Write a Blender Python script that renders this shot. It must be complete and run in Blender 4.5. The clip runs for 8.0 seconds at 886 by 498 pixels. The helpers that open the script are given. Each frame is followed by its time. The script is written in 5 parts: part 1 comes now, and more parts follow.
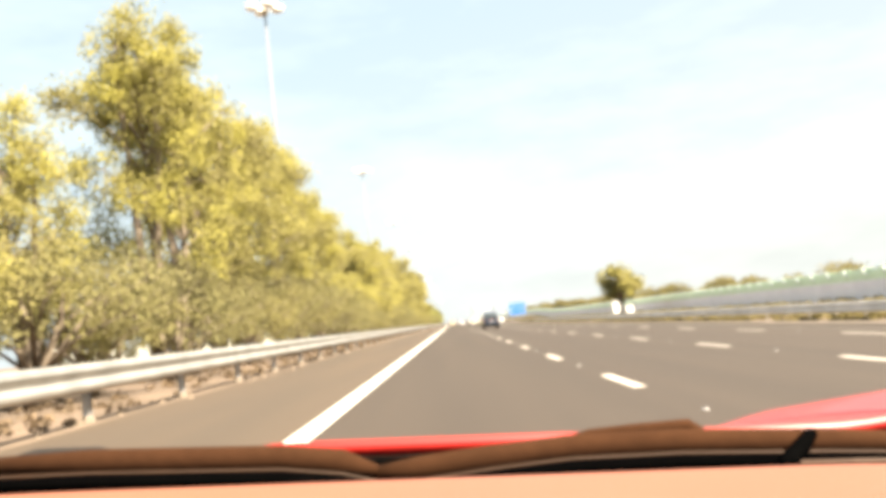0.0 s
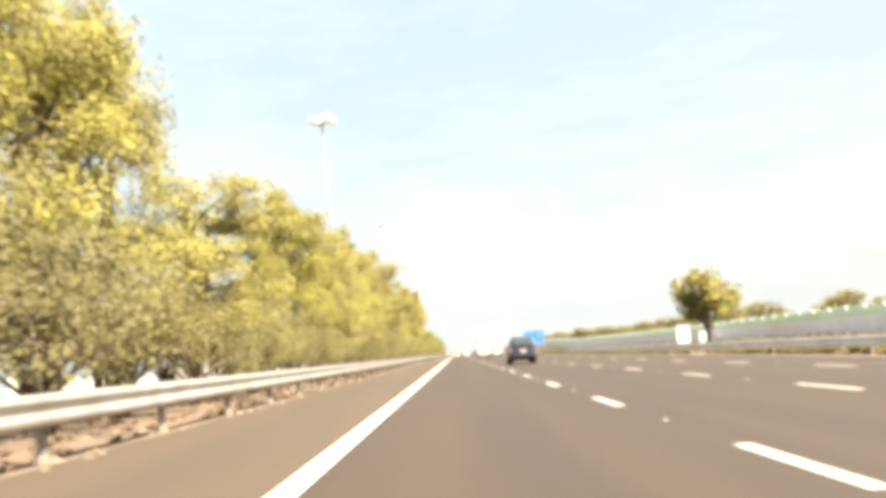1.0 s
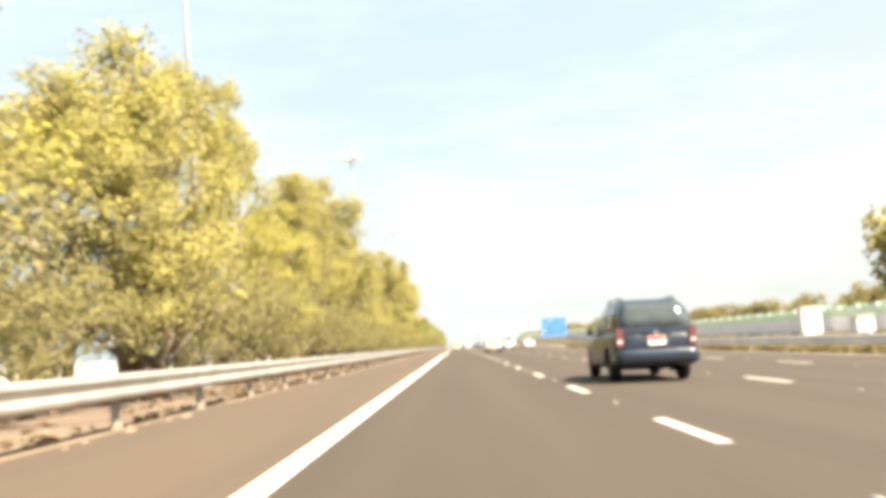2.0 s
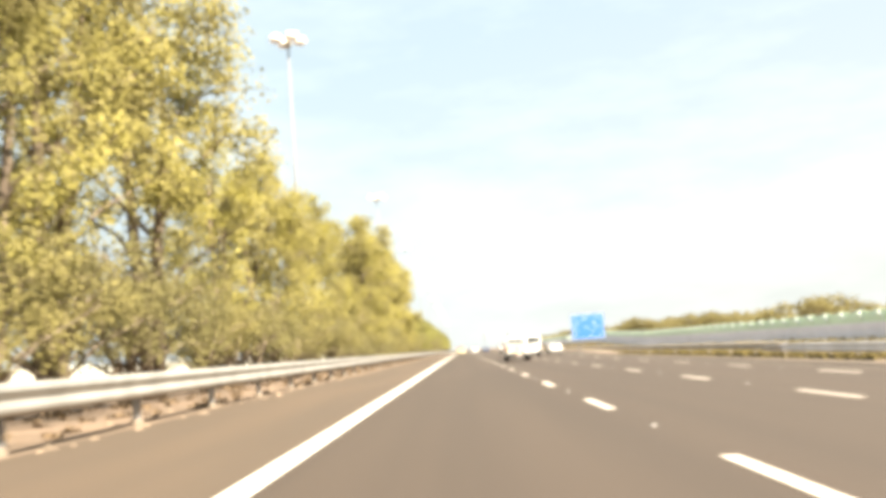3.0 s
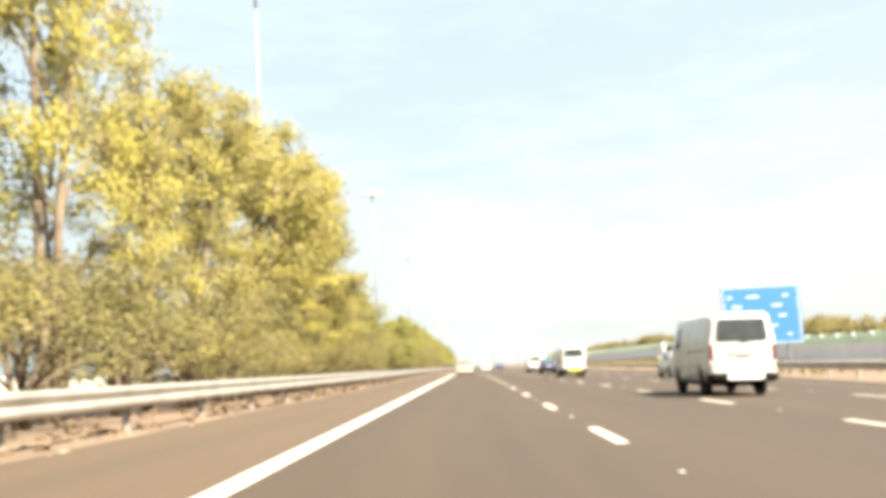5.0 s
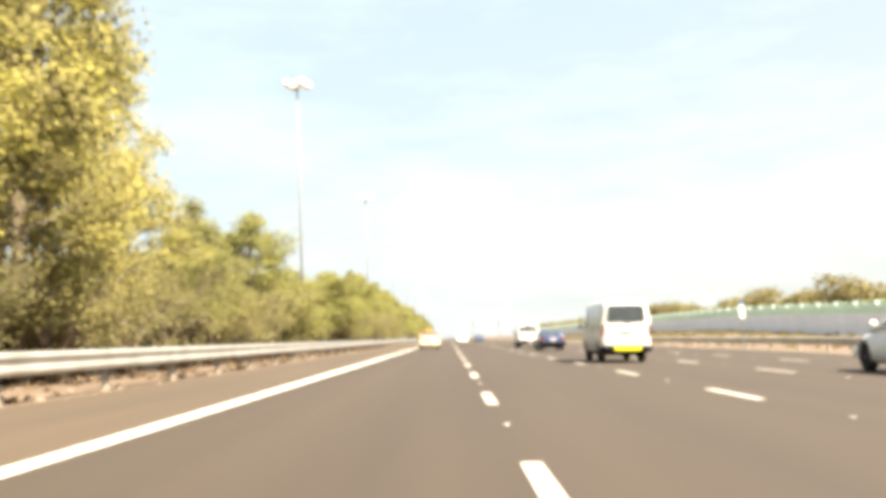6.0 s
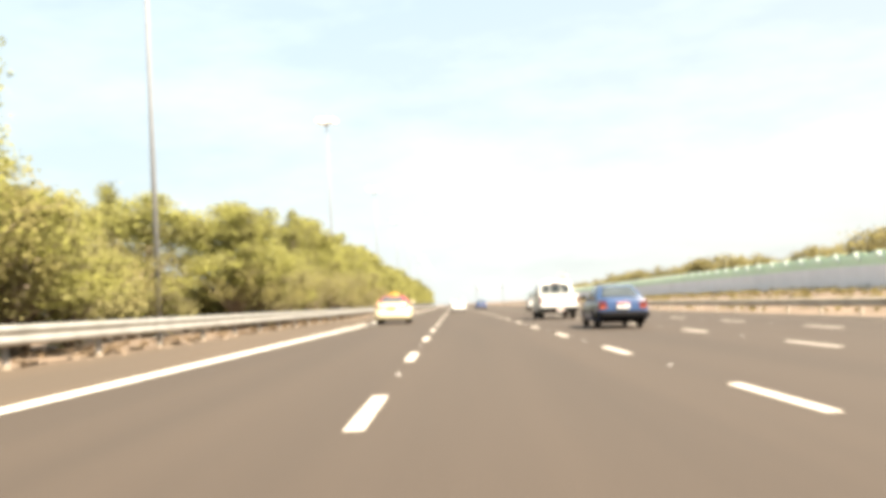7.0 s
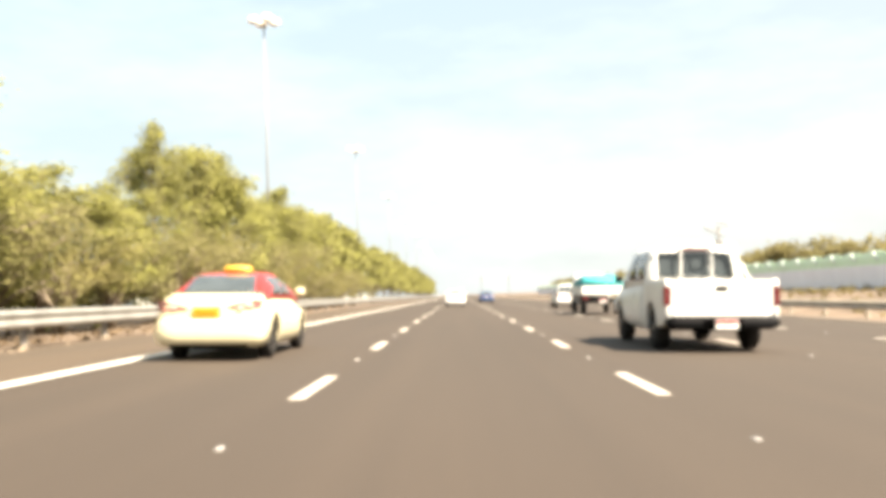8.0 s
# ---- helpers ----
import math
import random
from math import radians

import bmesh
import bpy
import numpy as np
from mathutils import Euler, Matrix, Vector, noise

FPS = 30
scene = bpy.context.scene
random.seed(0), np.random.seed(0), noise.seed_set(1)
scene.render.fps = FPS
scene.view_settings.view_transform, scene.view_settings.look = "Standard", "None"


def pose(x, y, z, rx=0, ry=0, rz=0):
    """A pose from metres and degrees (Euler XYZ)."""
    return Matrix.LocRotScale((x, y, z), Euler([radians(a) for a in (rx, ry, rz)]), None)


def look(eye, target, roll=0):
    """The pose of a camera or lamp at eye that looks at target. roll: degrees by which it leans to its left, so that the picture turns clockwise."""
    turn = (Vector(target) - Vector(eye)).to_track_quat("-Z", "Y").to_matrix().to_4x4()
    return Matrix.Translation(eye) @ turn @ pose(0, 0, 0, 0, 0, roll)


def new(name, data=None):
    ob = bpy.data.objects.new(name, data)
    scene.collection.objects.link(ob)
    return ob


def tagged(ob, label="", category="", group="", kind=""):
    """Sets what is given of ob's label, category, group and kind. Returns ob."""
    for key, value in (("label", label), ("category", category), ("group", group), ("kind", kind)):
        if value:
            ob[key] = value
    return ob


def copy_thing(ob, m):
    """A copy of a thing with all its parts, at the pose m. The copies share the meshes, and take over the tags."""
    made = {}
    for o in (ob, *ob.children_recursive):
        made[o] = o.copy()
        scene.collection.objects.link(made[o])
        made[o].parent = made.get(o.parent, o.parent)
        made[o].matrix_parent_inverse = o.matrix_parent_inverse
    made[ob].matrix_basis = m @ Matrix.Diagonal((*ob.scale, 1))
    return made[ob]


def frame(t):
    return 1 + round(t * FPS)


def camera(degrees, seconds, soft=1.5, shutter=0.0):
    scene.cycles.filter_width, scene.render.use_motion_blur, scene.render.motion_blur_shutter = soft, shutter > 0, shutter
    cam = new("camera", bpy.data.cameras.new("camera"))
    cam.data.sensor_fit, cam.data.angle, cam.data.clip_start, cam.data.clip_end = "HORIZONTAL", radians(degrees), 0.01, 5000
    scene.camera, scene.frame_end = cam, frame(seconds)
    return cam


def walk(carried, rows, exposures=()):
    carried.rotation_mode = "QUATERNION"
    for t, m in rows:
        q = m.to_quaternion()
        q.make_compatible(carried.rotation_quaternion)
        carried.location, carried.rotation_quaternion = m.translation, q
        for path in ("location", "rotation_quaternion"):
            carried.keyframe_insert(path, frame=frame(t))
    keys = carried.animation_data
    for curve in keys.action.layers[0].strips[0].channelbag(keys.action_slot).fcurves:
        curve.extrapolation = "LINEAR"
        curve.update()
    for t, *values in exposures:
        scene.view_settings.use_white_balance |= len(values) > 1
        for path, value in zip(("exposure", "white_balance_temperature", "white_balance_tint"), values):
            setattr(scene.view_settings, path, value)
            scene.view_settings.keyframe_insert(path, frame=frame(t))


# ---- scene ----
cam = camera(51.1, 8.0, soft=5.5, shutter=0.12)
PATH = [
    (0.0, (1.448, 0.50, 0.866), (1.399, 20.43, 2.460), -5.88),
    (0.0333, (1.448, 0.56, 0.866), (1.399, 20.49, 2.460), -5.88),
    (0.1, (1.440, 3.20, 0.862), (1.420, 23.13, 2.490), -5.89),
    (0.2, (1.420, 7.10, 0.857), (1.450, 27.03, 2.530), -5.90),
    (0.3, (1.400, 11.03, 0.852), (1.480, 30.96, 2.570), -5.91),
    (0.4, (1.380, 14.98, 0.847), (1.510, 34.91, 2.610), -5.93),
    (0.5, (1.357, 18.94, 0.843), (1.539, 38.86, 2.647), -5.94),
    (1.0, (1.289, 38.60, 0.845), (1.222, 58.47, 3.105), -5.33),
    (1.5, (1.336, 57.45, 0.853), (1.169, 77.35, 2.797), -5.04),
    (2.0, (1.424, 76.60, 0.853), (1.288, 96.49, 2.941), -4.43),
    (3.5, (1.603, 129.64, 0.821), (1.341, 149.51, 3.110), -4.00),
    (4.0, (1.602, 147.60, 0.806), (1.433, 167.43, 3.444), -4.08),
    (4.5, (1.654, 163.45, 0.830), (1.160, 183.26, 3.593), -3.46),
    (6.0, (3.033, 210.00, 0.767), (2.967, 229.90, 2.682), -2.42),
    (6.5, (3.701, 224.05, 0.759), (3.708, 243.96, 2.690), -2.00),
    (7.0, (4.318, 239.70, 0.754), (4.153, 259.66, 1.952), -3.31),
    (7.5, (4.693, 254.20, 0.783), (4.558, 274.16, 1.933), -1.97),
    (8.0, (5.126, 269.95, 0.834), (4.822, 289.92, 1.829), -1.98),
]
walk(cam, [(t, look(eye, target, roll)) for t, eye, target, roll in PATH], exposures=((0.0, 2.3, 7400, 10), (8.0, 2.3, 7400, 10)))

# ---- world, sun, exposure ----
SUN_AZ, SUN_EL = 128.0, 50.0      # degrees clockwise from the road's direction, and above the horizon
world = bpy.data.worlds.new("world")
scene.world = world
world.use_nodes = True
wn, wl = world.node_tree.nodes, world.node_tree.links
sky = wn.new("ShaderNodeTexSky")
sky.sky_type, sky.sun_disc = "NISHITA", False
sky.sun_elevation, sky.sun_rotation = radians(SUN_EL), radians(SUN_AZ)
sky.air_density, sky.dust_density, sky.ozone_density = 1.0, 3.4, 1.0
wco = wn.new("ShaderNodeTexCoord")
wmap = wn.new("ShaderNodeMapping")
wmap.inputs["Scale"].default_value = (1.4, 1.0, 5.0)
wmap.inputs["Rotation"].default_value = (0.15, 0.25, 0.4)
cloud = wn.new("ShaderNodeTexNoise")
cloud.inputs["Scale"].default_value, cloud.inputs["Detail"].default_value, cloud.inputs["Roughness"].default_value = 1.6, 6.0, 0.62
cramp = wn.new("ShaderNodeValToRGB")
cramp.color_ramp.elements[0].position, cramp.color_ramp.elements[1].position = 0.45, 0.85
cramp.color_ramp.elements[1].color = (0.30, 0.30, 0.30, 1)
cmix = wn.new("ShaderNodeMix")
cmix.data_type = "RGBA"
cmix.blend_type = "ADD"
cmix.inputs["B"].default_value = (3.5, 3.5, 3.5, 1)
haze = wn.new("ShaderNodeMix")
haze.data_type = "RGBA"
haze.inputs["B"].default_value = (2.4, 2.85, 3.05, 1)
split, low = wn.new("ShaderNodeSeparateXYZ"), wn.new("ShaderNodeMapRange")
low.inputs["From Min"].default_value, low.inputs["From Max"].default_value = 0.0, 0.35
low.inputs["To Min"].default_value, low.inputs["To Max"].default_value = 0.95, 0.8
wl.new(wco.outputs["Generated"], split.inputs["Vector"])
wl.new(split.outputs["Z"], low.inputs["Value"])
wl.new(low.outputs["Result"], haze.inputs["Factor"])
tint, side = wn.new("ShaderNodeMix"), wn.new("ShaderNodeMath")   # whiter low down and towards the sun
tint.data_type = "RGBA"
tint.inputs["A"].default_value, tint.inputs["B"].default_value = (2.68, 3.02, 3.22, 1), (2.24, 2.92, 3.45, 1)
side.operation = "MULTIPLY_ADD"
side.inputs[1].default_value = -0.3
white, span = wn.new("ShaderNodeMath"), wn.new("ShaderNodeMapRange")
white.operation = "ADD"
span.inputs["From Min"].default_value, span.inputs["From Max"].default_value = -0.05, 0.32
wl.new(split.outputs["X"], side.inputs[0])
side.inputs[2].default_value = 0.0
wl.new(split.outputs["Z"], white.inputs[0])
wl.new(side.outputs["Value"], white.inputs[1])
wl.new(white.outputs["Value"], span.inputs["Value"])
wl.new(span.outputs["Result"], tint.inputs["Factor"])
wl.new(tint.outputs["Result"], haze.inputs["B"])
wl.new(wco.outputs["Generated"], wmap.inputs["Vector"])
wl.new(wmap.outputs["Vector"], cloud.inputs["Vector"])
wl.new(cloud.outputs["Fac"], cramp.inputs["Fac"])
wl.new(cramp.outputs["Color"], cmix.inputs["Factor"])
wl.new(sky.outputs["Color"], haze.inputs["A"])
wl.new(haze.outputs["Result"], cmix.inputs["A"])
wl.new(cmix.outputs["Result"], wn["Background"].inputs["Color"])
wn["Background"].inputs["Strength"].default_value = 0.068

sun = new("sun", bpy.data.lights.new("sun", "SUN"))
sun.data.energy, sun.data.angle, sun.data.color = 5.0, radians(0.6), (1.0, 0.93, 0.82)
a, e = radians(SUN_AZ), radians(SUN_EL)
sun.matrix_world = look((40 * math.sin(a) * math.cos(e), 40 * math.cos(a) * math.cos(e), 40 * math.sin(e)), (0, 0, 0))

# ---- materials ----
def material(name, colour, rough=0.6, metal=0.0, vary=0.25, scale=3.0, fine=60.0, bump=0.15, second=None, island=0.0, per_object=0.0, coat=0.0, stretch=(1, 1, 1)):
    """A surface with stains at one scale and grain at a finer one; second is the colour of the stains."""
    m = bpy.data.materials.new(name)
    m.use_nodes = True
    n, l = m.node_tree.nodes, m.node_tree.links
    b = n["Principled BSDF"]
    b.inputs["Roughness"].default_value, b.inputs["Metallic"].default_value = rough, metal
    b.inputs["Coat Weight"].default_value = coat
    b.inputs["Coat Roughness"].default_value = 0.06
    co = n.new("ShaderNodeTexCoord")
    big, small = n.new("ShaderNodeTexNoise"), n.new("ShaderNodeTexNoise")
    for node, s, d in ((big, scale, 4.0), (small, fine, 3.0)):
        node.inputs["Scale"].default_value, node.inputs["Detail"].default_value = s, d
        l.new(co.outputs["Object"], node.inputs["Vector"])
    if stretch != (1, 1, 1):      # stains drawn out one way, as wheels leave them
        wear = n.new("ShaderNodeMapping")
        wear.inputs["Scale"].default_value = stretch
        l.new(co.outputs["Object"], wear.inputs["Vector"])
        l.new(wear.outputs["Vector"], big.inputs["Vector"])
    second = second or [c * (1 - vary) for c in colour]
    mix = n.new("ShaderNodeMix")
    mix.data_type = "RGBA"
    mix.inputs["A"].default_value, mix.inputs["B"].default_value = (*colour, 1), (*second, 1)
    ramp = n.new("ShaderNodeMapRange")
    ramp.inputs["From Min"].default_value, ramp.inputs["From Max"].default_value = 0.35, 0.65
    l.new(big.outputs["Fac"], ramp.inputs["Value"])
    l.new(ramp.outputs["Result"], mix.inputs["Factor"])
    last = mix.outputs["Result"]
    grain = n.new("ShaderNodeMix")
    grain.data_type, grain.blend_type = "RGBA", "MULTIPLY"
    gr = n.new("ShaderNodeMapRange")
    gr.inputs["To Min"].default_value, gr.inputs["To Max"].default_value = 1 - vary, 1 + vary
    l.new(small.outputs["Fac"], gr.inputs["Value"])
    grain.inputs["Factor"].default_value = 1.0
    l.new(last, grain.inputs["A"])
    l.new(gr.outputs["Result"], grain.inputs["B"])
    last = grain.outputs["Result"]
    for amount, kind, socket in ((island, "ShaderNodeNewGeometry", "Random Per Island"), (per_object, "ShaderNodeObjectInfo", "Random")):
        if amount:
            src, rng, mul = n.new(kind), n.new("ShaderNodeMapRange"), n.new("ShaderNodeMix")
            rng.inputs["To Min"].default_value, rng.inputs["To Max"].default_value = 1 - amount, 1 + amount
            mul.data_type, mul.blend_type = "RGBA", "MULTIPLY"
            mul.inputs["Factor"].default_value = 1.0
            l.new(src.outputs[socket], rng.inputs["Value"])
            l.new(last, mul.inputs["A"])
            l.new(rng.outputs["Result"], mul.inputs["B"])
            last = mul.outputs["Result"]
    l.new(last, b.inputs["Base Color"])
    if bump:
        bp = n.new("ShaderNodeBump")
        bp.inputs["Strength"].default_value, bp.inputs["Distance"].default_value = bump, 0.02
        l.new(small.outputs["Fac"], bp.inputs["Height"])
        l.new(bp.outputs["Normal"], b.inputs["Normal"])
    return m


def foliage(name, colour, second):
    # noise patches of the darker second colour imitate shade between leaf clumps
    m = material(name, colour, 0.8, vary=0.25, scale=1.25, fine=9.0, bump=0.0, second=second, island=0.08, per_object=0.12)
    n, l = m.node_tree.nodes, m.node_tree.links
    b, out = n["Principled BSDF"], n["Material Output"]
    tr, add = n.new("ShaderNodeBsdfTranslucent"), n.new("ShaderNodeMixShader")
    add.inputs["Fac"].default_value = 0.5
    # shading normals bent up and sunward, to even the light over the crowns
    geo, scaled, lean = n.new("ShaderNodeNewGeometry"), n.new("ShaderNodeVectorMath"), n.new("ShaderNodeVectorMath")
    unit = n.new("ShaderNodeVectorMath")
    scaled.operation, lean.operation, unit.operation = "SCALE", "ADD", "NORMALIZE"
    scaled.inputs["Scale"].default_value = 0.6
    lean.inputs[1].default_value = (0.15, -0.1, 0.7)
    l.new(geo.outputs["Normal"], scaled.inputs[0])
    l.new(scaled.outputs["Vector"], lean.inputs[0])
    l.new(lean.outputs["Vector"], unit.inputs[0])
    l.new(unit.outputs["Vector"], b.inputs["Normal"])
    b.inputs["Specular IOR Level"].default_value = 0.15
    l.new(b.inputs["Base Color"].links[0].from_socket, tr.inputs["Color"])
    l.new(b.outputs["BSDF"], add.inputs[1])
    l.new(tr.outputs["BSDF"], add.inputs[2])
    l.new(add.outputs["Shader"], out.inputs["Surface"])
    return m


# both asphalts browned: the dashboard's windscreen reflection is mixed into the colour
ASPHALT = material("asphalt", (0.0372, 0.0250, 0.0166), 0.85, vary=0.22, scale=1.1, fine=38.0, bump=0.3, second=(0.0300, 0.0200, 0.0132), stretch=(1, 0.03, 1))
SHOULDER = material("shoulder_asphalt", (0.061, 0.041, 0.0255), 0.9, vary=0.2, scale=0.9, fine=34.0, bump=0.3, second=(0.049, 0.034, 0.022), stretch=(1, 0.06, 1))
SAND = material("sand", (0.155, 0.110, 0.078), 0.95, vary=0.28, scale=0.4, fine=14.0, bump=0.5, second=(0.08, 0.056, 0.038))
ROADPAINT = material("road_paint", (0.72, 0.70, 0.64), 0.6, vary=0.12, scale=2.0, fine=25.0, bump=0.1, second=(0.55, 0.52, 0.46))
WORNPAINT = material("worn_road_paint", (0.105, 0.088, 0.07), 0.8, vary=0.3, scale=1.2, fine=25.0, bump=0.2, second=(0.055, 0.045, 0.036))
DASHPAINT = material("lane_paint", (0.44, 0.40, 0.35), 0.7, vary=0.15, scale=3.0, fine=25.0, bump=0.1, second=(0.34, 0.30, 0.26), per_object=0.12)
PALEDUST = material("sand_dusted_steel", (0.72, 0.69, 0.68), 0.8, metal=0.0, vary=0.2, scale=1.0, fine=30.0, bump=0.05)
DUSTY = material("dusty_rail_steel", (0.42, 0.365, 0.30), 0.8, metal=0.0, vary=0.2, scale=1.0, fine=30.0, bump=0.05)
FOOTING = material("pale_footing", (0.19, 0.155, 0.12), 0.9, vary=0.3, scale=5.0, fine=30.0)
PALEPOST = material("pale_post_paint", (0.36, 0.32, 0.27), 0.7, vary=0.2, scale=3.0, fine=20.0)
FENCE = material("pale_fence_paint", (0.55, 0.55, 0.50), 0.6, vary=0.15, scale=1.0, fine=20.0, per_object=0.1)
STEEL = material("galvanised_steel", (0.50, 0.48, 0.44), 0.45, metal=0.7, vary=0.14, scale=1.5, fine=30.0, bump=0.05, second=(0.38, 0.36, 0.33))
POSTSTEEL = material("post_steel", (0.34, 0.35, 0.37), 0.5, metal=0.5, vary=0.2, scale=4.0, fine=40.0, bump=0.1, second=(0.24, 0.22, 0.2))
POLE = material("pole_steel", (0.17, 0.175, 0.185), 0.6, metal=0.1, vary=0.1, scale=1.2, fine=20.0, bump=0.02)
LAMPWHITE = material("lamp_housing", (0.93, 0.93, 0.92), 0.35, vary=0.06, scale=3.0, bump=0.0)
LAMPHUB = material("lamp_hub", (0.30, 0.25, 0.18), 0.6, vary=0.2, scale=5.0, bump=0.1)
WALLGREY = material("barrier_grey", (0.82, 0.785, 0.80), 0.8, vary=0.10, scale=0.6, fine=18.0, bump=0.15, second=(0.75, 0.715, 0.73), per_object=0.04)
WALLGREEN = material("barrier_green", (0.56, 0.71, 0.47), 0.55, vary=0.12, scale=0.7, fine=20.0, bump=0.1, second=(0.60, 0.73, 0.53), per_object=0.06)
WALLWHITE = material("barrier_white_trim", (0.72, 0.78, 0.68), 0.5, vary=0.1, scale=1.0, bump=0.05)
BARK = material("bark", (0.20, 0.16, 0.115), 0.9, vary=0.35, scale=3.0, fine=22.0, bump=0.6, second=(0.10, 0.075, 0.055))
LEAF = foliage("yellow_green_leaves", (0.395, 0.360, 0.090), (0.235, 0.208, 0.090))
LEAF_PALE = foliage("olive_leaves", (0.355, 0.322, 0.098), (0.225, 0.198, 0.092))
LEAF_GREY = foliage("grey_green_leaves", (0.220, 0.202, 0.086), (0.165, 0.147, 0.070))
LEAF_GREEN = foliage("olive_green_leaves", (0.275, 0.272, 0.080), (0.170, 0.160, 0.068))
LEAF_DARK = foliage("dull_olive_leaves", (0.240, 0.214, 0.083), (0.180, 0.157, 0.067))
LEAF_HAZE = foliage("dusty_pale_leaves", (0.225, 0.197, 0.084), (0.170, 0.145, 0.068))
DRYGRASS = foliage("dry_grass", (0.19, 0.155, 0.062), (0.14, 0.112, 0.048))
SIGNBLUE = material("sign_blue", (0.028, 0.155, 0.44), 0.5, vary=0.08, scale=1.0, bump=0.0)
SIGNWHITE = material("sign_white", (0.8, 0.8, 0.8), 0.4, vary=0.05, scale=1.0, bump=0.0)
WHITE = material("white_paint", (0.64, 0.64, 0.63), 0.28, vary=0.05, scale=1.2, fine=16.0, bump=0.0, second=(0.58, 0.57, 0.55))
CREAM = material("cream_paint", (0.58, 0.52, 0.36), 0.4, vary=0.05, scale=1.2, fine=16.0, bump=0.0, second=(0.53, 0.47, 0.32), coat=0.2)
REDPAINT = material("red_paint", (0.36, 0.013, 0.009), 0.4, vary=0.06, scale=1.0, bump=0.0, coat=0.25)
NAVY = material("navy_paint", (0.010, 0.017, 0.032), 0.32, vary=0.1, scale=1.2, bump=0.0, coat=0.2)
BLUEPAINT = material("mid_blue_paint", (0.028, 0.062, 0.15), 0.32, vary=0.12, scale=1.5, bump=0.0, second=(0.022, 0.05, 0.12), coat=0.3)
TURQUOISE = material("turquoise_tarpaulin", (0.02, 0.26, 0.28), 0.7, vary=0.15, scale=2.0, bump=0.2)
BLACK = material("black_plastic", (0.010, 0.010, 0.011), 0.55, vary=0.25, scale=4.0, bump=0.1)
BUMPERGREY = material("bumper_grey_paint", (0.12, 0.12, 0.118), 0.5, vary=0.2, scale=3.0, bump=0.0, coat=0.1)
RUBBER = material("tyre_rubber", (0.03, 0.028, 0.027), 0.85, vary=0.3, scale=6.0, bump=0.3)
RIM = material("rim_metal", (0.5, 0.5, 0.5), 0.35, metal=0.8, vary=0.2, scale=5.0, bump=0.0)
CHROME = material("bumper_steel", (0.6, 0.6, 0.6), 0.22, metal=0.9, vary=0.15, scale=3.0, bump=0.0)
GLASS = material("tinted_glass", (0.010, 0.013, 0.015), 0.06, vary=0.1, scale=1.0, bump=0.0, coat=0.0)
# light through and off the panes is put into this opaque grey
CABGLASS = material("grey_window_glass", (0.050, 0.060, 0.066), 0.06, vary=0.3, scale=3.0, bump=0.0)
TAILRED = material("red_lens", (0.10, 0.009, 0.011), 0.3, vary=0.2, scale=12.0, bump=0.0, coat=0.1)
# these two pinks hold the sun's glare on red lenses in their colour
TAILPINK = material("faded_red_lens", (0.24, 0.075, 0.07), 0.3, vary=0.2, scale=12.0, bump=0.0, coat=0.1)
TAILDULL = material("dull_red_lens", (0.13, 0.045, 0.043), 0.35, vary=0.2, scale=12.0, bump=0.0)
TAILORANGE = material("amber_lens", (0.45, 0.10, 0.02), 0.3, vary=0.15, scale=12.0, bump=0.0, coat=0.6)
TAILWHITE = material("clear_lens", (0.75, 0.72, 0.7), 0.2, vary=0.1, scale=12.0, bump=0.0, coat=0.6)
PLATEWHITE = material("plate_white", (0.78, 0.77, 0.75), 0.45, vary=0.05, bump=0.0)
PLATERED = material("plate_red", (0.32, 0.02, 0.015), 0.45, vary=0.05, bump=0.0)
PLATEORANGE = material("plate_orange", (0.62, 0.22, 0.01), 0.5, vary=0.05, bump=0.0)
YELLOW = material("reflective_yellow", (0.62, 0.58, 0.015), 0.5, vary=0.08, bump=0.0)
SIGNYELLOW = material("taxi_sign_yellow", (0.55, 0.32, 0.03), 0.5, vary=0.08, bump=0.0)
DECAL = material("brown_decal", (0.26, 0.11, 0.045), 0.5, vary=0.15, bump=0.0)
LETTERRED = material("pale_red_lettering", (0.42, 0.10, 0.075), 0.5, vary=0.15, bump=0.0)
DECALRED = material("faded_red_decal", (0.36, 0.05, 0.035), 0.5, vary=0.15, bump=0.0)
LEATHER = material("orange_leather", (0.24, 0.080, 0.042), 0.5, vary=0.08, scale=3.0, fine=220.0, bump=0.1, second=(0.215, 0.071, 0.037))
TRIMBROWN = material("brown_trim", (0.075, 0.036, 0.018), 0.7, vary=0.15, scale=6.0, bump=0.0)
# brown of the dashboard's reflection put into the black wiper's colour
WIPER = material("wiper_brown_black", (0.040, 0.0168, 0.0078), 0.95, vary=0.2, scale=6.0, bump=0.05)
MATTBLACK = material("matt_black", (0.0014, 0.0014, 0.0014), 0.95, vary=0.2, scale=4.0, bump=0.05)
STITCH = material("red_thread", (0.45, 0.05, 0.02), 0.7, vary=0.1, bump=0.0)

MATTBLACK.node_tree.nodes["Principled BSDF"].inputs["Specular IOR Level"].default_value = 0.0
for dull in (BLACK, RUBBER, WIPER):
    dull.node_tree.nodes["Principled BSDF"].inputs["Specular IOR Level"].default_value = 0.05
WHITE.node_tree.nodes["Principled BSDF"].inputs["Specular IOR Level"].default_value = 0.25
for pane_mat in (GLASS, CABGLASS):
    pane_mat.node_tree.nodes["Principled BSDF"].inputs["Specular IOR Level"].default_value = 0.45

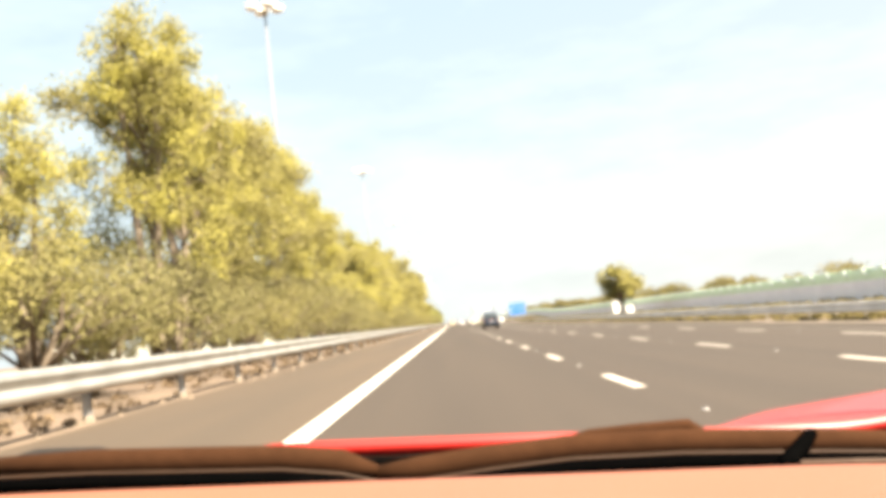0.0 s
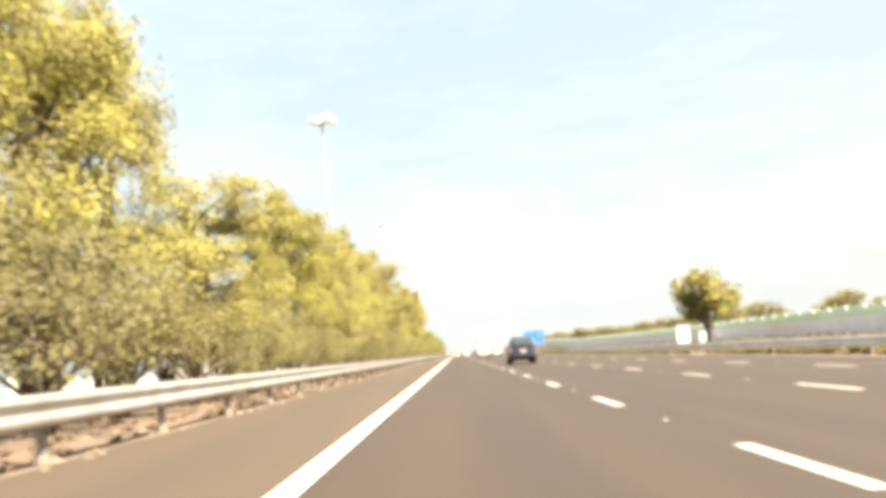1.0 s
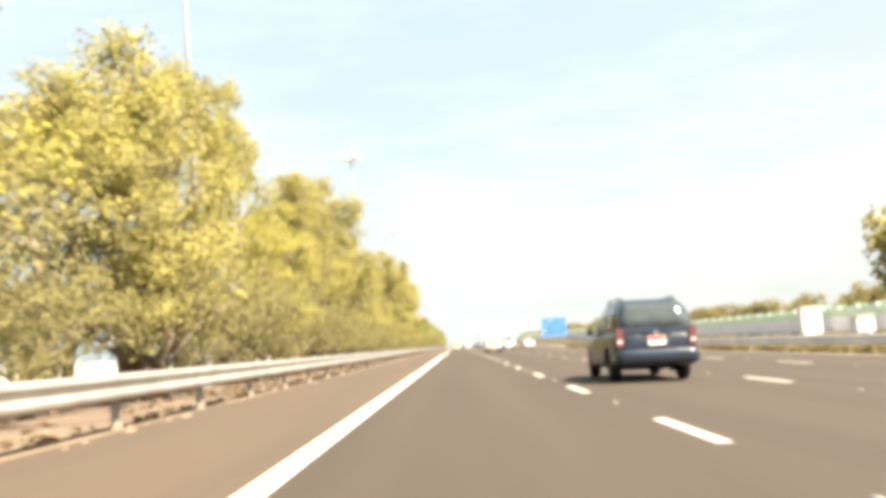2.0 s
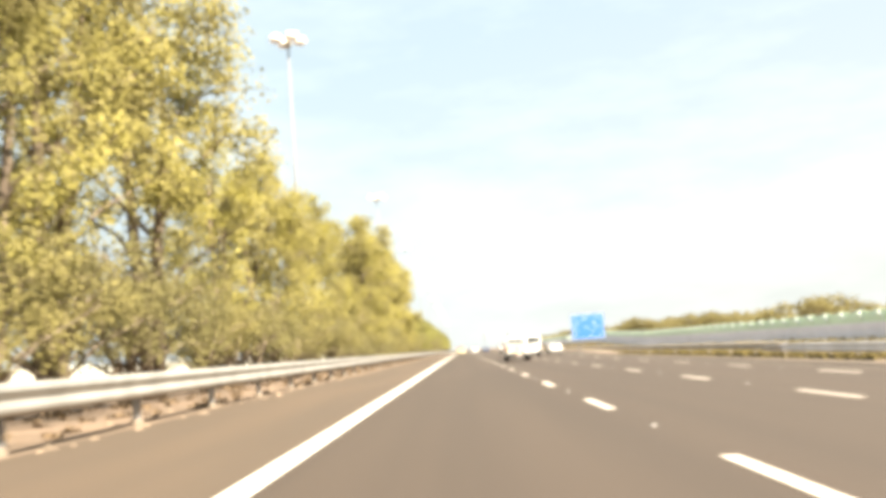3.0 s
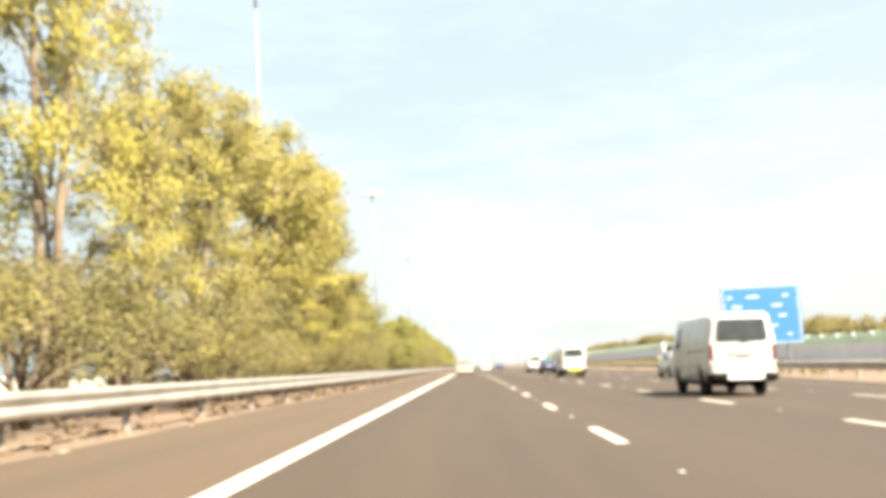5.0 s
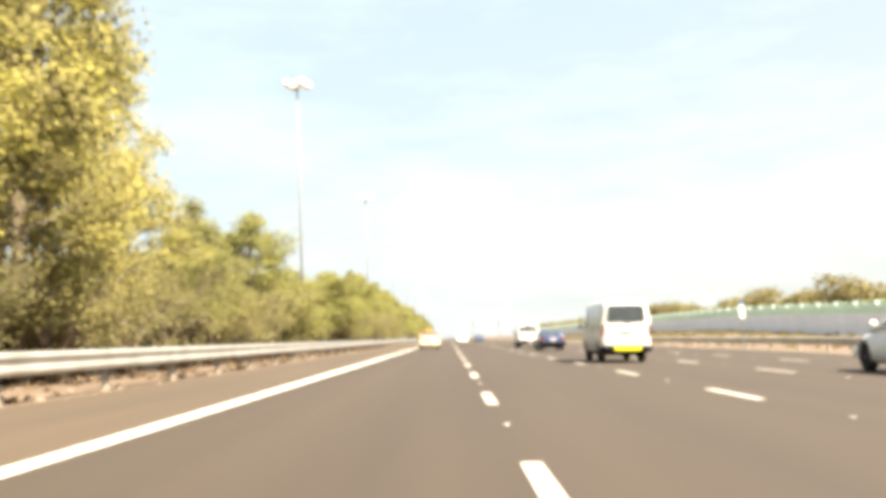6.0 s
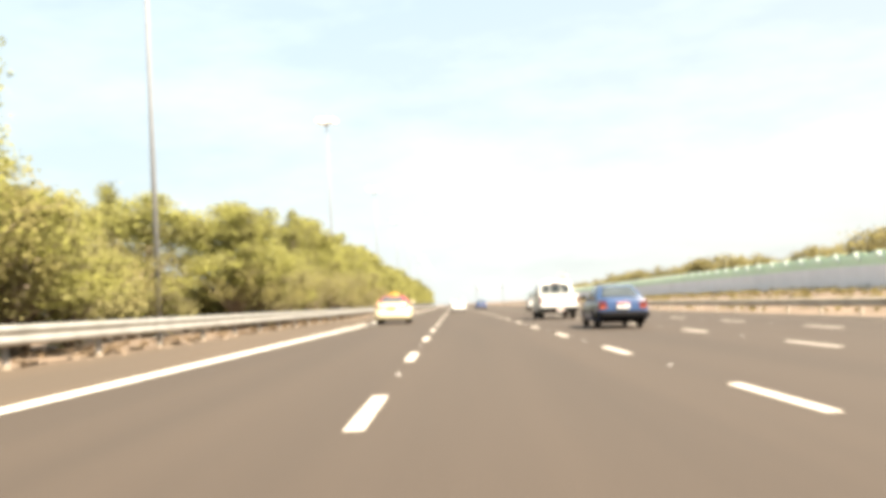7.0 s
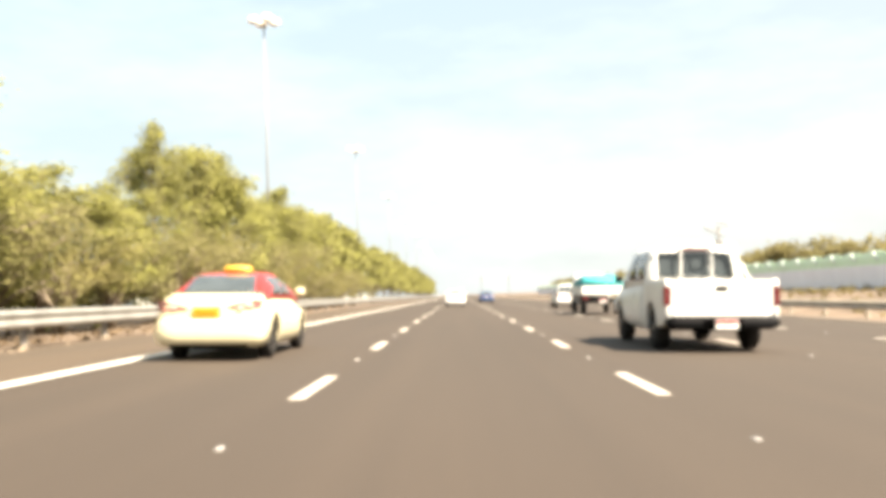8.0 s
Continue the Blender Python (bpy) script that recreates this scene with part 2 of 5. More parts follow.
# ---- mesh helpers ----
def mesh_object(name, bm, mat, smooth=False):
    data = bpy.data.meshes.new(name)
    bmesh.ops.recalc_face_normals(bm, faces=bm.faces)
    bm.to_mesh(data)
    bm.free()
    if smooth:
        data.shade_smooth()
    data.materials.append(mat)
    return new(name, data)


def part(name, bm, mat, parent, label="", smooth=False):
    ob = mesh_object(name, bm, mat, smooth)
    ob.parent = parent
    return tagged(ob, label=label)


def share(ob, m, name=None):
    """Another object on the same mesh, under the same parent, at the pose m."""
    twin = new(name or ob.name.split(".")[0], ob.data)
    twin.parent = ob.parent
    twin.matrix_basis = m
    return twin


def arrays(name, verts, faces, mat, parent=None, smooth=False):
    data = bpy.data.meshes.new(name)
    data.from_pydata(verts, [], faces)
    if smooth:
        data.shade_smooth()
    data.materials.append(mat)
    ob = new(name, data)
    if parent:
        ob.parent = parent
    return ob


def box(bm, x0, x1, y0, y1, z0, z1, bevel=0.0):
    r = bmesh.ops.create_cube(bm, size=1.0)
    bmesh.ops.scale(bm, vec=(x1 - x0, y1 - y0, z1 - z0), verts=r["verts"])
    bmesh.ops.translate(bm, vec=((x0 + x1) / 2, (y0 + y1) / 2, (z0 + z1) / 2), verts=r["verts"])
    if bevel:
        edges = list({ed for v in r["verts"] for ed in v.link_edges})
        bmesh.ops.bevel(bm, geom=edges, offset=bevel, segments=2, affect="EDGES", profile=0.5)
    return bm


def solid(*args, bevel=0.0):
    return box(bmesh.new(), *args, bevel=bevel)


def plate(corners, thick):
    """A thin solid on four (or more) corners, thickened along its normal."""
    bm = bmesh.new()
    c = [Vector(p) for p in corners]
    nrm = (c[1] - c[0]).cross(c[2] - c[0]).normalized() * thick
    lo, hi = [bm.verts.new(p) for p in c], [bm.verts.new(p + nrm) for p in c]
    bm.faces.new(lo[::-1])
    bm.faces.new(hi)
    for i in range(len(c)):
        j = (i + 1) % len(c)
        bm.faces.new((lo[i], lo[j], hi[j], hi[i]))
    return bm


def lathe(bm, profile, axis="x", seg=20, at=(0, 0, 0)):
    """Profile of (along the axis, radius)."""
    rings = []
    for u, r in profile:
        ring = []
        for i in range(seg):
            t = 2 * math.pi * i / seg
            p = {"x": (u, r * math.cos(t), r * math.sin(t)), "y": (r * math.cos(t), u, r * math.sin(t)), "z": (r * math.cos(t), r * math.sin(t), u)}[axis]
            ring.append(bm.verts.new(Vector(p) + Vector(at)))
        rings.append(ring)
    for p, q in zip(rings, rings[1:]):
        for i in range(seg):
            bm.faces.new((p[i], p[(i + 1) % seg], q[(i + 1) % seg], q[i]))
    bm.faces.new(rings[0][::-1])
    bm.faces.new(rings[-1])
    return bm


def tube(bm, path, radii, seg=7):
    """A tapered tube along a path."""
    rings = []
    for i, p in enumerate(path):
        d = (Vector(path[min(i + 1, len(path) - 1)]) - Vector(path[max(i - 1, 0)])).normalized()
        side = d.cross(Vector((0.3, 1, 0.2))).normalized()
        up = side.cross(d)
        rings.append([bm.verts.new(Vector(p) + radii[i] * (math.cos(2 * math.pi * k / seg) * side + math.sin(2 * math.pi * k / seg) * up)) for k in range(seg)])
    for p, q in zip(rings, rings[1:]):
        for k in range(seg):
            bm.faces.new((p[k], p[(k + 1) % seg], q[(k + 1) % seg], q[k]))
    bm.faces.new(rings[0][::-1])
    bm.faces.new(rings[-1])
    return bm


def thing(name, label, category, group="", kind=""):
    return tagged(new(name), label, category, group, kind)


# ---- the ground and the road ----
FALL = 0.03                      # the carriageway falls to the right
LANE, DASH, PERIOD = 3.55, 2.5, 8.1
FAR = 760.0


def ease(v, a, b):
    t = min(max((v - a) / (b - a), 0.0), 1.0)
    return t * t * (3 - 2 * t)


def right_edge(y):
    """Where the carriageway ends: it widens by a lane past the sign."""
    return 13.0 + 5.4 * ease(y, 185.0, 262.0)


def bank(y):
    return 0.85 * ease(y, 240.0, 305.0)


def ground_z(x, y):
    if x < -2.95:
        return 0.081
    if x > right_edge(y) + 1.2:
        return -FALL * (right_edge(y) + 1.2) - 0.02 + (bank(y) + 0.02) * ease(x, right_edge(y) + 2, 27.0)
    return -FALL * x - 0.03


def strip(name, columns, ys, mat, parent=None):
    """A sheet over the stations ys; columns(y) gives its (x, z) from left to right."""
    verts, faces, n = [], [], 0
    for y in ys:
        row = columns(y)
        n = len(row)
        verts += [(x, y, z) for x, z in row]
    for i in range(len(ys) - 1):
        for j in range(n - 1):
            faces.append((i * n + j, i * n + j + 1, (i + 1) * n + j + 1, (i + 1) * n + j))
    return arrays(name, verts, faces, mat, parent)


YS = [-2500, -400, -60] + list(range(-30, 420, 6)) + list(range(420, int(FAR) + 1, 40)) + [1200, 4000]


def ground_columns(y):
    ed = right_edge(y)
    xs = [-3500, -300, -60, -30, -14, -8, -4, -2.97, -2.93, 0, 6, ed, ed + 1.2, ed + 1.25, ed + 3, 23, 27, 33, 60, 300, 3500]
    return [(x, ground_z(x, y) + (0.05 * noise.noise(Vector((x * 0.7, y * 0.13, 0))) if -61 < x < -3.2 or ed + 1.3 < x < 61 else 0)) for x in xs]


ground = strip("ground", ground_columns, YS, SAND)
tagged(ground, "pale dry sand verge and open desert ground", "ground", kind="structure")
road = strip("road", lambda y: [(x, -FALL * x) for x in (-0.09, LANE, 2 * LANE, 3 * LANE, right_edge(y))], YS, ASPHALT)
tagged(road, "worn grey-brown multi-lane asphalt motorway carriageway", "road", kind="structure")
shoulder = strip("shoulder", lambda y: [(x, -FALL * x) for x in (-2.98, -0.09)], YS, SHOULDER)
tagged(shoulder, "lighter asphalt hard shoulder beside the guardrail, browned for a windscreen reflection", "road shoulder", kind="structure")
gutter = strip("pavement", lambda y: [(right_edge(y), -FALL * right_edge(y)), (right_edge(y) + 0.02, -FALL * right_edge(y) + 0.03), (right_edge(y) + 1.15, -FALL * (right_edge(y) + 1.15) + 0.05), (right_edge(y) + 1.18, -FALL * right_edge(y) - 0.1)], YS,
               material("pale_concrete", (0.10, 0.077, 0.058), 0.9, vary=0.2, scale=0.5, fine=20.0, second=(0.07, 0.055, 0.042)))
tagged(gutter, "pale dusty concrete edge strip beside the road", "pavement", kind="structure")
edge_line = strip("edge_line", lambda y: [(-0.08, 0.0024 + 0.004), (0.14, -0.0042 + 0.004)], YS, ROADPAINT, road)
right_line = strip("edge_line", lambda y: [(right_edge(y) - 1.0, -FALL * (right_edge(y) - 1.0) + 0.004), (right_edge(y) - 0.8, -FALL * (right_edge(y) - 0.8) + 0.004)], [y for y in YS if -60 <= y <= FAR], WORNPAINT, road)

# ---- the camera's surroundings: guardrails, lamps, barrier ----
def rail_section(length):
    """One length of W-shaped beam, running along y, facing +x."""
    prof = [(0.0, 0.75), (0.035, 0.735), (0.075, 0.70), (0.080, 0.66), (0.035, 0.60), (0.012, 0.575), (0.035, 0.55), (0.080, 0.49), (0.075, 0.45), (0.035, 0.415), (0.0, 0.40)]
    bm = bmesh.new()
    rows = []
    for y in (0.0, length):
        rows.append(([bm.verts.new((x, y, z)) for x, z in prof], [bm.verts.new((x - 0.012, y, z)) for x, z in prof]))
    (f0, b0), (f1, b1) = rows
    for i in range(len(prof) - 1):
        bm.faces.new((f0[i], f0[i + 1], f1[i + 1], f1[i]))
        bm.faces.new((b0[i], b1[i], b1[i + 1], b0[i + 1]))
        bm.faces.new((f0[i], b0[i], b0[i + 1], f0[i + 1]))
        bm.faces.new((f1[i], f1[i + 1], b1[i + 1], b1[i]))
    bm.faces.new((f0[0], f1[0], b1[0], b0[0]))
    bm.faces.new((f0[-1], b0[-1], b1[-1], f1[-1]))
    return bm


def rail_post(broad):
    """A C-section post with a spacer block."""
    b = 0.05 * broad
    bm = bmesh.new()
    box(bm, -0.20, -0.185, -b, b, -0.3, 0.72)
    box(bm, -0.185, -0.11, -b, 0.01 - b, -0.3, 0.72)
    box(bm, -0.185, -0.11, b - 0.01, b, -0.3, 0.72)
    box(bm, -0.11, -0.015, -0.06, 0.06, 0.44, 0.70, 0.01)
    return bm


def guardrail(label, place, y0, y1, step, facing=1, footings=False, steel=STEEL, post_steel=POSTSTEEL, broad=1.0):
    root = thing("guardrail", label, "guardrail", "guardrails along the road")
    beam = part("beam", rail_section(step * 2 + 0.02), steel, root)
    post = part("post", rail_post(broad), post_steel, root)
    if footings:
        bm = bmesh.new()
        lathe(bm, [(-0.2, 0.10), (0.03, 0.09), (0.09, 0.07), (0.10, 0.03)], 'z', 8, (-0.15, 0, 0))
        foot = part('footing', bm, FOOTING, root, 'pale concrete footing')
    n = int((y1 - y0) / step)
    for i in range(n):
        y = y0 + i * step
        x, z = place(y)
        m = Matrix.Translation((x, y, z)) @ Matrix.Diagonal((facing, 1, 1, 1))
        if i == 0:
            post.matrix_basis = beam.matrix_basis = m
            if footings:
                foot.matrix_basis = m
            continue
        share(post, m @ Matrix.Translation((0, 0, 0.015 * math.sin(i * 2.3))))
        if footings and y < 340:
            share(foot, m)
        if i % 2 == 0:
            x2, z2 = place(y + 2 * step)
            turn = Matrix.Rotation(-math.atan2(x2 - x, 2 * step), 4, "Z") @ Matrix.Rotation(math.atan2(z2 - z, 2 * step), 4, "X")
            share(beam, Matrix.Translation((x, y, z)) @ turn @ Matrix.Diagonal((facing, 1, 1, 1)))
    return root


guardrail("galvanised steel W-beam guardrail on posts along the sandy shoulder", lambda y: (-3.05 - 0.5 * ease(y, 140, 180) + 0.5 * ease(y, 190, 225), 0.08), -40.5, 640, 4.05, footings=True)
guardrail("dusty steel W-beam guardrail on pale posts below the barrier", lambda y: (right_edge(y) + 1.9, ground_z(right_edge(y) + 1.9, y) - 0.05), 151.2, 560, 4.05, -1, steel=DUSTY, post_steel=PALEPOST, broad=1.5)
guardrail("pale sand-dusted W-beam guardrail on thin posts beside the wall", lambda y: (right_edge(y) + 1.9, ground_z(right_edge(y) + 1.9, y) - 0.12), 0, 151.2, 2.4, -0.5, steel=PALEDUST, post_steel=PALEPOST, broad=2.0)


def panel_fence():
    """Low pale panels on posts, beyond the trees."""
    root = thing("fence", "low pale panel fence standing beyond the trees", "fence")
    bm = bmesh.new()
    box(bm, -0.02, 0.02, 0.10, 2.5, 0.15, 1.15, 0.01)
    box(bm, -0.035, 0.035, 0.06, 2.54, 1.15, 1.22, 0.01)
    slab = part("panel", bm, FENCE, root)
    post = part("post", solid(-0.05, 0.05, -0.05, 0.05, -0.1, 1.35, bevel=0.01), FENCE, root)
    slab.matrix_basis = post.matrix_basis = pose(-14.5, -30, 0.08)
    for i in range(1, 200):
        m = pose(-14.5, -30 + 2.6 * i, 0.08)
        share(post, m)
        if i % 7 != 3:
            share(slab, m)


panel_fence()

# ---- lamp masts ----
def lamp_mast(h=19.55):
    root = thing("street_lamp", "tall pale grey lamp mast with a ring of white floodlights", "street lamp", "lamp masts behind the guardrail")
    part("base_plate", solid(-0.25, 0.25, -0.25, 0.25, -0.2, 0.05, bevel=0.02), POSTSTEEL, root)
    part("pole", lathe(bmesh.new(), [(0, 0.12), (h * 0.5, 0.085), (h - 0.2, 0.055)], "z", 14), POLE, root, smooth=True)
    part("hub", lathe(bmesh.new(), [(h - 0.42, 0.07), (h - 0.3, 0.17), (h - 0.05, 0.19), (h + 0.12, 0.08)], "z", 14), LAMPHUB, root, "brown mounting hub", True)
    for k in range(4):
        t = radians(90 * k + 28)
        c, s = math.cos(t), math.sin(t)
        part("arm", tube(bmesh.new(), [(0.12 * c, 0.12 * s, h - 0.15), (0.6 * c, 0.6 * s, h + 0.02)], [0.035, 0.03]), POLE, root)
        lum = part("floodlight", lathe(bmesh.new(), [(-0.20, 0.18), (-0.16, 0.31), (-0.04, 0.39), (0.08, 0.38), (0.18, 0.28), (0.24, 0.12), (0.25, 0.02)], "z", 18, (0.74 * c, 0.74 * s, h + 0.06)), LAMPWHITE, root, "white globe-shaped floodlight", True)
        part("lens", lathe(bmesh.new(), [(-0.225, 0.12), (-0.20, 0.17)], "z", 16, (0.74 * c, 0.74 * s, h + 0.06)), TAILWHITE, lum)
    return root


first_mast = lamp_mast()
mast_y = [51.85, 108.8, 164.9, 222.1, 276.4, 331.5, 387.0] + [387.0 + 55.5 * k for k in range(1, 8)]
first_mast.matrix_basis = pose(-7.38, mast_y[0], 0.08)
for y in mast_y[1:]:
    copy_thing(first_mast, pose(-7.38, y, 0.08))

# ---- the barrier on the right ----
def barrier_panel():
    root = thing("noise_barrier", "grey concrete barrier panel with a green curved louvre top", "noise barrier", "barrier panels beside the road")
    part("panel", solid(-0.1, 0.1, 0.0, 2.98, -0.6, 1.22, bevel=0.02), WALLGREY, root)
    bm = bmesh.new()
    rows = []
    for i in range(9):
        y = 3.0 * i / 8
        crown = 0.14 * math.sin(math.pi * i / 8)
        rows.append([bm.verts.new((x, y, z)) for x, z in ((-0.06, 1.22), (-0.06, 1.66), (0.02, 1.92 + crown), (0.08, 1.92 + crown), (0.05, 1.64), (0.05, 1.22))])
    for p, q in zip(rows, rows[1:]):
        for j in range(6):
            bm.faces.new((p[j], p[(j + 1) % 6], q[(j + 1) % 6], q[j]))
    bm.faces.new(rows[0])
    bm.faces.new(rows[-1][::-1])
    part("louvre", bm, WALLGREEN, root, "green curved top")
    # white tube added for the sun caught on the louvre's curve
    bm = bmesh.new()
    path = [(-0.08 + 0.05 * i / 6, 0.75 + 0.75 * i / 6, 1.42 + 0.46 * math.sin(1.5 * i / 6)) for i in range(7)]
    tube(bm, path, [0.04, 0.09, 0.13, 0.16, 0.175, 0.16, 0.08], 10)
    part("fin", bm, WALLWHITE, root, "white rounded shape added for sunlight on the louvre's curve", True)
    part("post", solid(-0.118, 0.14, -0.09, 0.05, -0.7, 1.24, bevel=0.01), WALLGREY, root)
    return root


panel = barrier_panel()
for i in range(0, 190):
    y = -20 + 3.0 * i
    m = pose(29.0, y, -0.36 + bank(y) - 0.1 * ease(y, 60, 160) + 0.1 * ease(y, 200, 260))
    if i == 0:
        panel.matrix_basis = m
    else:
        copy_thing(panel, m)

# ---- trees ----
def leaf_clumps(rng, centres, radii, count, size, squash=0.85):
    """Loose clumps of leaves round the centres, denser within, turned every way."""
    n = len(centres) * count
    c, r = np.repeat(np.asarray(centres), count, axis=0), np.repeat(np.asarray(radii), count)[:, None]
    d = rng.normal(size=(n, 3))
    d /= np.linalg.norm(d, axis=1)[:, None]
    p = c + d * r * (rng.random((n, 1)) ** 0.5 * 1.1) * (1, 1, squash)
    face = 0.5 * d + 0.7 * rng.normal(size=(n, 3)) + (0, 0, 0.25)
    u = np.cross(face, rng.normal(size=(n, 3)))
    u /= np.linalg.norm(u, axis=1)[:, None]
    v = np.cross(face, u)
    v /= np.linalg.norm(v, axis=1)[:, None]
    s = size * (0.6 + 0.8 * rng.random((n, 1)))
    leaves = np.stack([p - u * s, p + u * s * 0.6 + v * s * 0.72, p + u * s * 0.6 - v * s * 0.72], axis=1).reshape(-1, 3)
    return leaves.tolist(), np.arange(3 * n).reshape(-1, 3).tolist()


def leaf_cards(rng, centres, radii, count, size, squash=0.8):
    """Loose four-cornered blades and leaves strewn round the centres."""
    n = len(centres) * count
    c = np.repeat(np.asarray(centres), count, axis=0)
    r = np.repeat(np.asarray(radii), count)[:, None]
    d = rng.normal(size=(n, 3))
    d /= np.linalg.norm(d, axis=1)[:, None]
    p = c + d * r * (rng.random((n, 1)) ** 0.45) * (1, 1, squash)
    face = d + 0.55 * rng.normal(size=(n, 3))
    u = np.cross(face, rng.normal(size=(n, 3)))
    u /= np.linalg.norm(u, axis=1)[:, None]
    v = np.cross(face, u)
    v /= np.linalg.norm(v, axis=1)[:, None]
    s = size * (0.6 + 0.8 * rng.random((n, 1)))
    verts = np.stack([p - u * s, p + v * s * 0.55, p + u * s, p - v * s * 0.55], axis=1).reshape(-1, 3)
    return verts.tolist(), np.arange(4 * n).reshape(-1, 4).tolist()


def tree(name, label, seed, lobes, leaf, mat, trunk_top, trunk_r, group, clumps=13, per=30, clump_r=0.46, stems=1):
    """Trunk or several stems, limbs to each lobe (x, y, z, radius), and clumps of leaves over the lobes."""
    rng = np.random.default_rng(seed)
    root = thing(name, label, "tree", group)
    bm = bmesh.new()
    for k in range(stems):
        t = 2.1 * k + seed
        lean = 0.0 if stems == 1 else 0.5
        x, y = lean * math.cos(t), lean * math.sin(t)
        r = trunk_r / math.sqrt(stems) * (1.15 if stems > 1 else 1.0)
        tube(bm, [(0.2 * x, 0.2 * y, -0.2), (0.5 * x + 0.06, 0.5 * y + 0.03, trunk_top * 0.4), (x - 0.05, y + 0.05, trunk_top * 0.75), (1.2 * x, 1.2 * y, trunk_top)], [r * 1.25, r, r * 0.7, r * 0.3], 9)
    centres, radii = [], []
    for x, y, z, r in lobes:
        z0 = max(0.7, min(trunk_top * 0.9, z - 0.8 - 0.6 * math.hypot(x, y)))
        bend = (x * 0.45, y * 0.45, z0 + (z - z0) * 0.62)
        tube(bm, [(0, 0, z0), bend, (x, y, z)], [trunk_r * 0.45, trunk_r * 0.28, trunk_r * 0.1], 6)
        for k in range(clumps):
            d = rng.normal(size=3)
            d /= np.linalg.norm(d)
            q = np.array((x, y, z)) + d * r * (0.45 + 0.6 * rng.random()) * (1, 1, 0.95)
            centres.append(q)
            radii.append(clump_r * (0.6 + 0.75 * rng.random()))
            if k % 3 == 0:
                tube(bm, [(x, y, z), tuple(q)], [trunk_r * 0.12, trunk_r * 0.04], 4)
    part("trunk", bm, BARK, root, "brown trunk and limbs", True)
    verts, faces = leaf_clumps(rng, centres, radii, per, leaf)
    arrays("crown", verts, faces, mat, root)
    return root


def tall_lobes(seed, n, spread, top):
    """Upright plumes of uneven height over a looser skirt of side limbs."""
    r = random.Random(seed)
    out = [(0.1, 0.0, top - 0.75, 0.55), (-0.1, 0.1, top - 1.7, 0.75)]
    for k in range(3):
        t = 2.1 * k + r.uniform(-0.5, 0.5)
        z = top - r.uniform(1.2, 2.6)
        w = spread * r.uniform(0.42, 0.7)
        out.append((w * math.cos(t), w * math.sin(t), z, r.uniform(0.5, 0.7)))
        out.append((w * math.cos(t), w * math.sin(t), z - 1.0, r.uniform(0.65, 0.85)))
    for k in range(n):
        z = 3.0 + (top - 5.1) * (k + 0.5) / n + r.uniform(-0.3, 0.3)
        w = spread * (1.05 - 0.45 * (z - 2.0) / (top - 2.0)) * r.uniform(0.5, 1.0)
        t = 2.4 * k + r.uniform(-0.5, 0.5)
        out.append((w * math.cos(t), w * math.sin(t), z, r.uniform(0.65, 1.05)))
    return out


def low_lobes(seed, n, spread, top):
    r = random.Random(seed)
    out = []
    for k in range(n):
        t = 2.4 * k + r.uniform(-0.4, 0.4)
        w = spread * math.sqrt((k + 0.4) / n)
        out.append((w * math.cos(t), w * math.sin(t), r.uniform(0.42, 0.86) * top - 0.06 * w, r.uniform(0.6, 0.95)))
    return out


ROW = "trees along the verge"
TALL = [tree("tree", "tall yellow-green roadside tree with an airy uneven crown", 11 + k, tall_lobes(21 + k, 10 + k % 3, 2.0 + 0.15 * (k % 3), 10.0), 0.052, LEAF if k < 3 else LEAF_PALE, 8.0, 0.125, ROW, 13, 84, 0.44, 2) for k in range(6)]
FAR_TALL = [tree("tree", "distant yellow-green roadside tree in the row", 71 + k, tall_lobes(81 + k, 8, 2.2, 10.0), 0.2, LEAF_GREEN, 8.0, 0.13, ROW, 10, 12, 0.65) for k in range(2)]
GREEN_TALL = [tree("tree", "bushy olive-green roadside tree with a rounded crown", 91 + k, tall_lobes(95 + k, 12, 2.4, 10.0), 0.070, LEAF_GREEN, 8.0, 0.12, ROW, 13, 60, 0.53) for k in range(3)]
LOW = [tree("small_tree", "low spreading grey-green tree with many thin branches", 31 + k, low_lobes(41 + k, 13, 2.3, 4.2), 0.058, (LEAF_GREY, LEAF_DARK, LEAF_GREY)[k], 2.6, 0.12, ROW, 11, 34, 0.47, 3) for k in range(3)]
ROUND = [tree("round_tree", "round olive-green tree with a dense crown beside the barrier", 51, low_lobes(61, 14, 1.6, 4.6), 0.12, LEAF_PALE, 3.0, 0.14, "", 12, 28, 0.5)]
HAZE = [tree("round_tree", "low pale-olive tree showing over the barrier", 52 + k, low_lobes(62 + k, 13, 1.7, 4.4), 0.15, LEAF_HAZE, 3.0, 0.12, "trees behind the barrier", 11, 10, 0.6) for k in range(2)]

rnd = random.Random(5)


def plant(stock, k, m):
    """The first of a kind stands itself; the rest are copies."""
    ob = stock[k]
    if ob.get("planted"):
        return copy_thing(ob, m @ Matrix.Diagonal((*(1 / s for s in ob.scale), 1)))
    ob["planted"] = 1
    ob.matrix_basis = m
    return ob


def clearing(y):
    """The row steps back behind the lamp mast there."""
    return 2.3 * ease(y, 262.0, 268.0) * (1 - ease(y, 282.0, 287.0))


standing = []


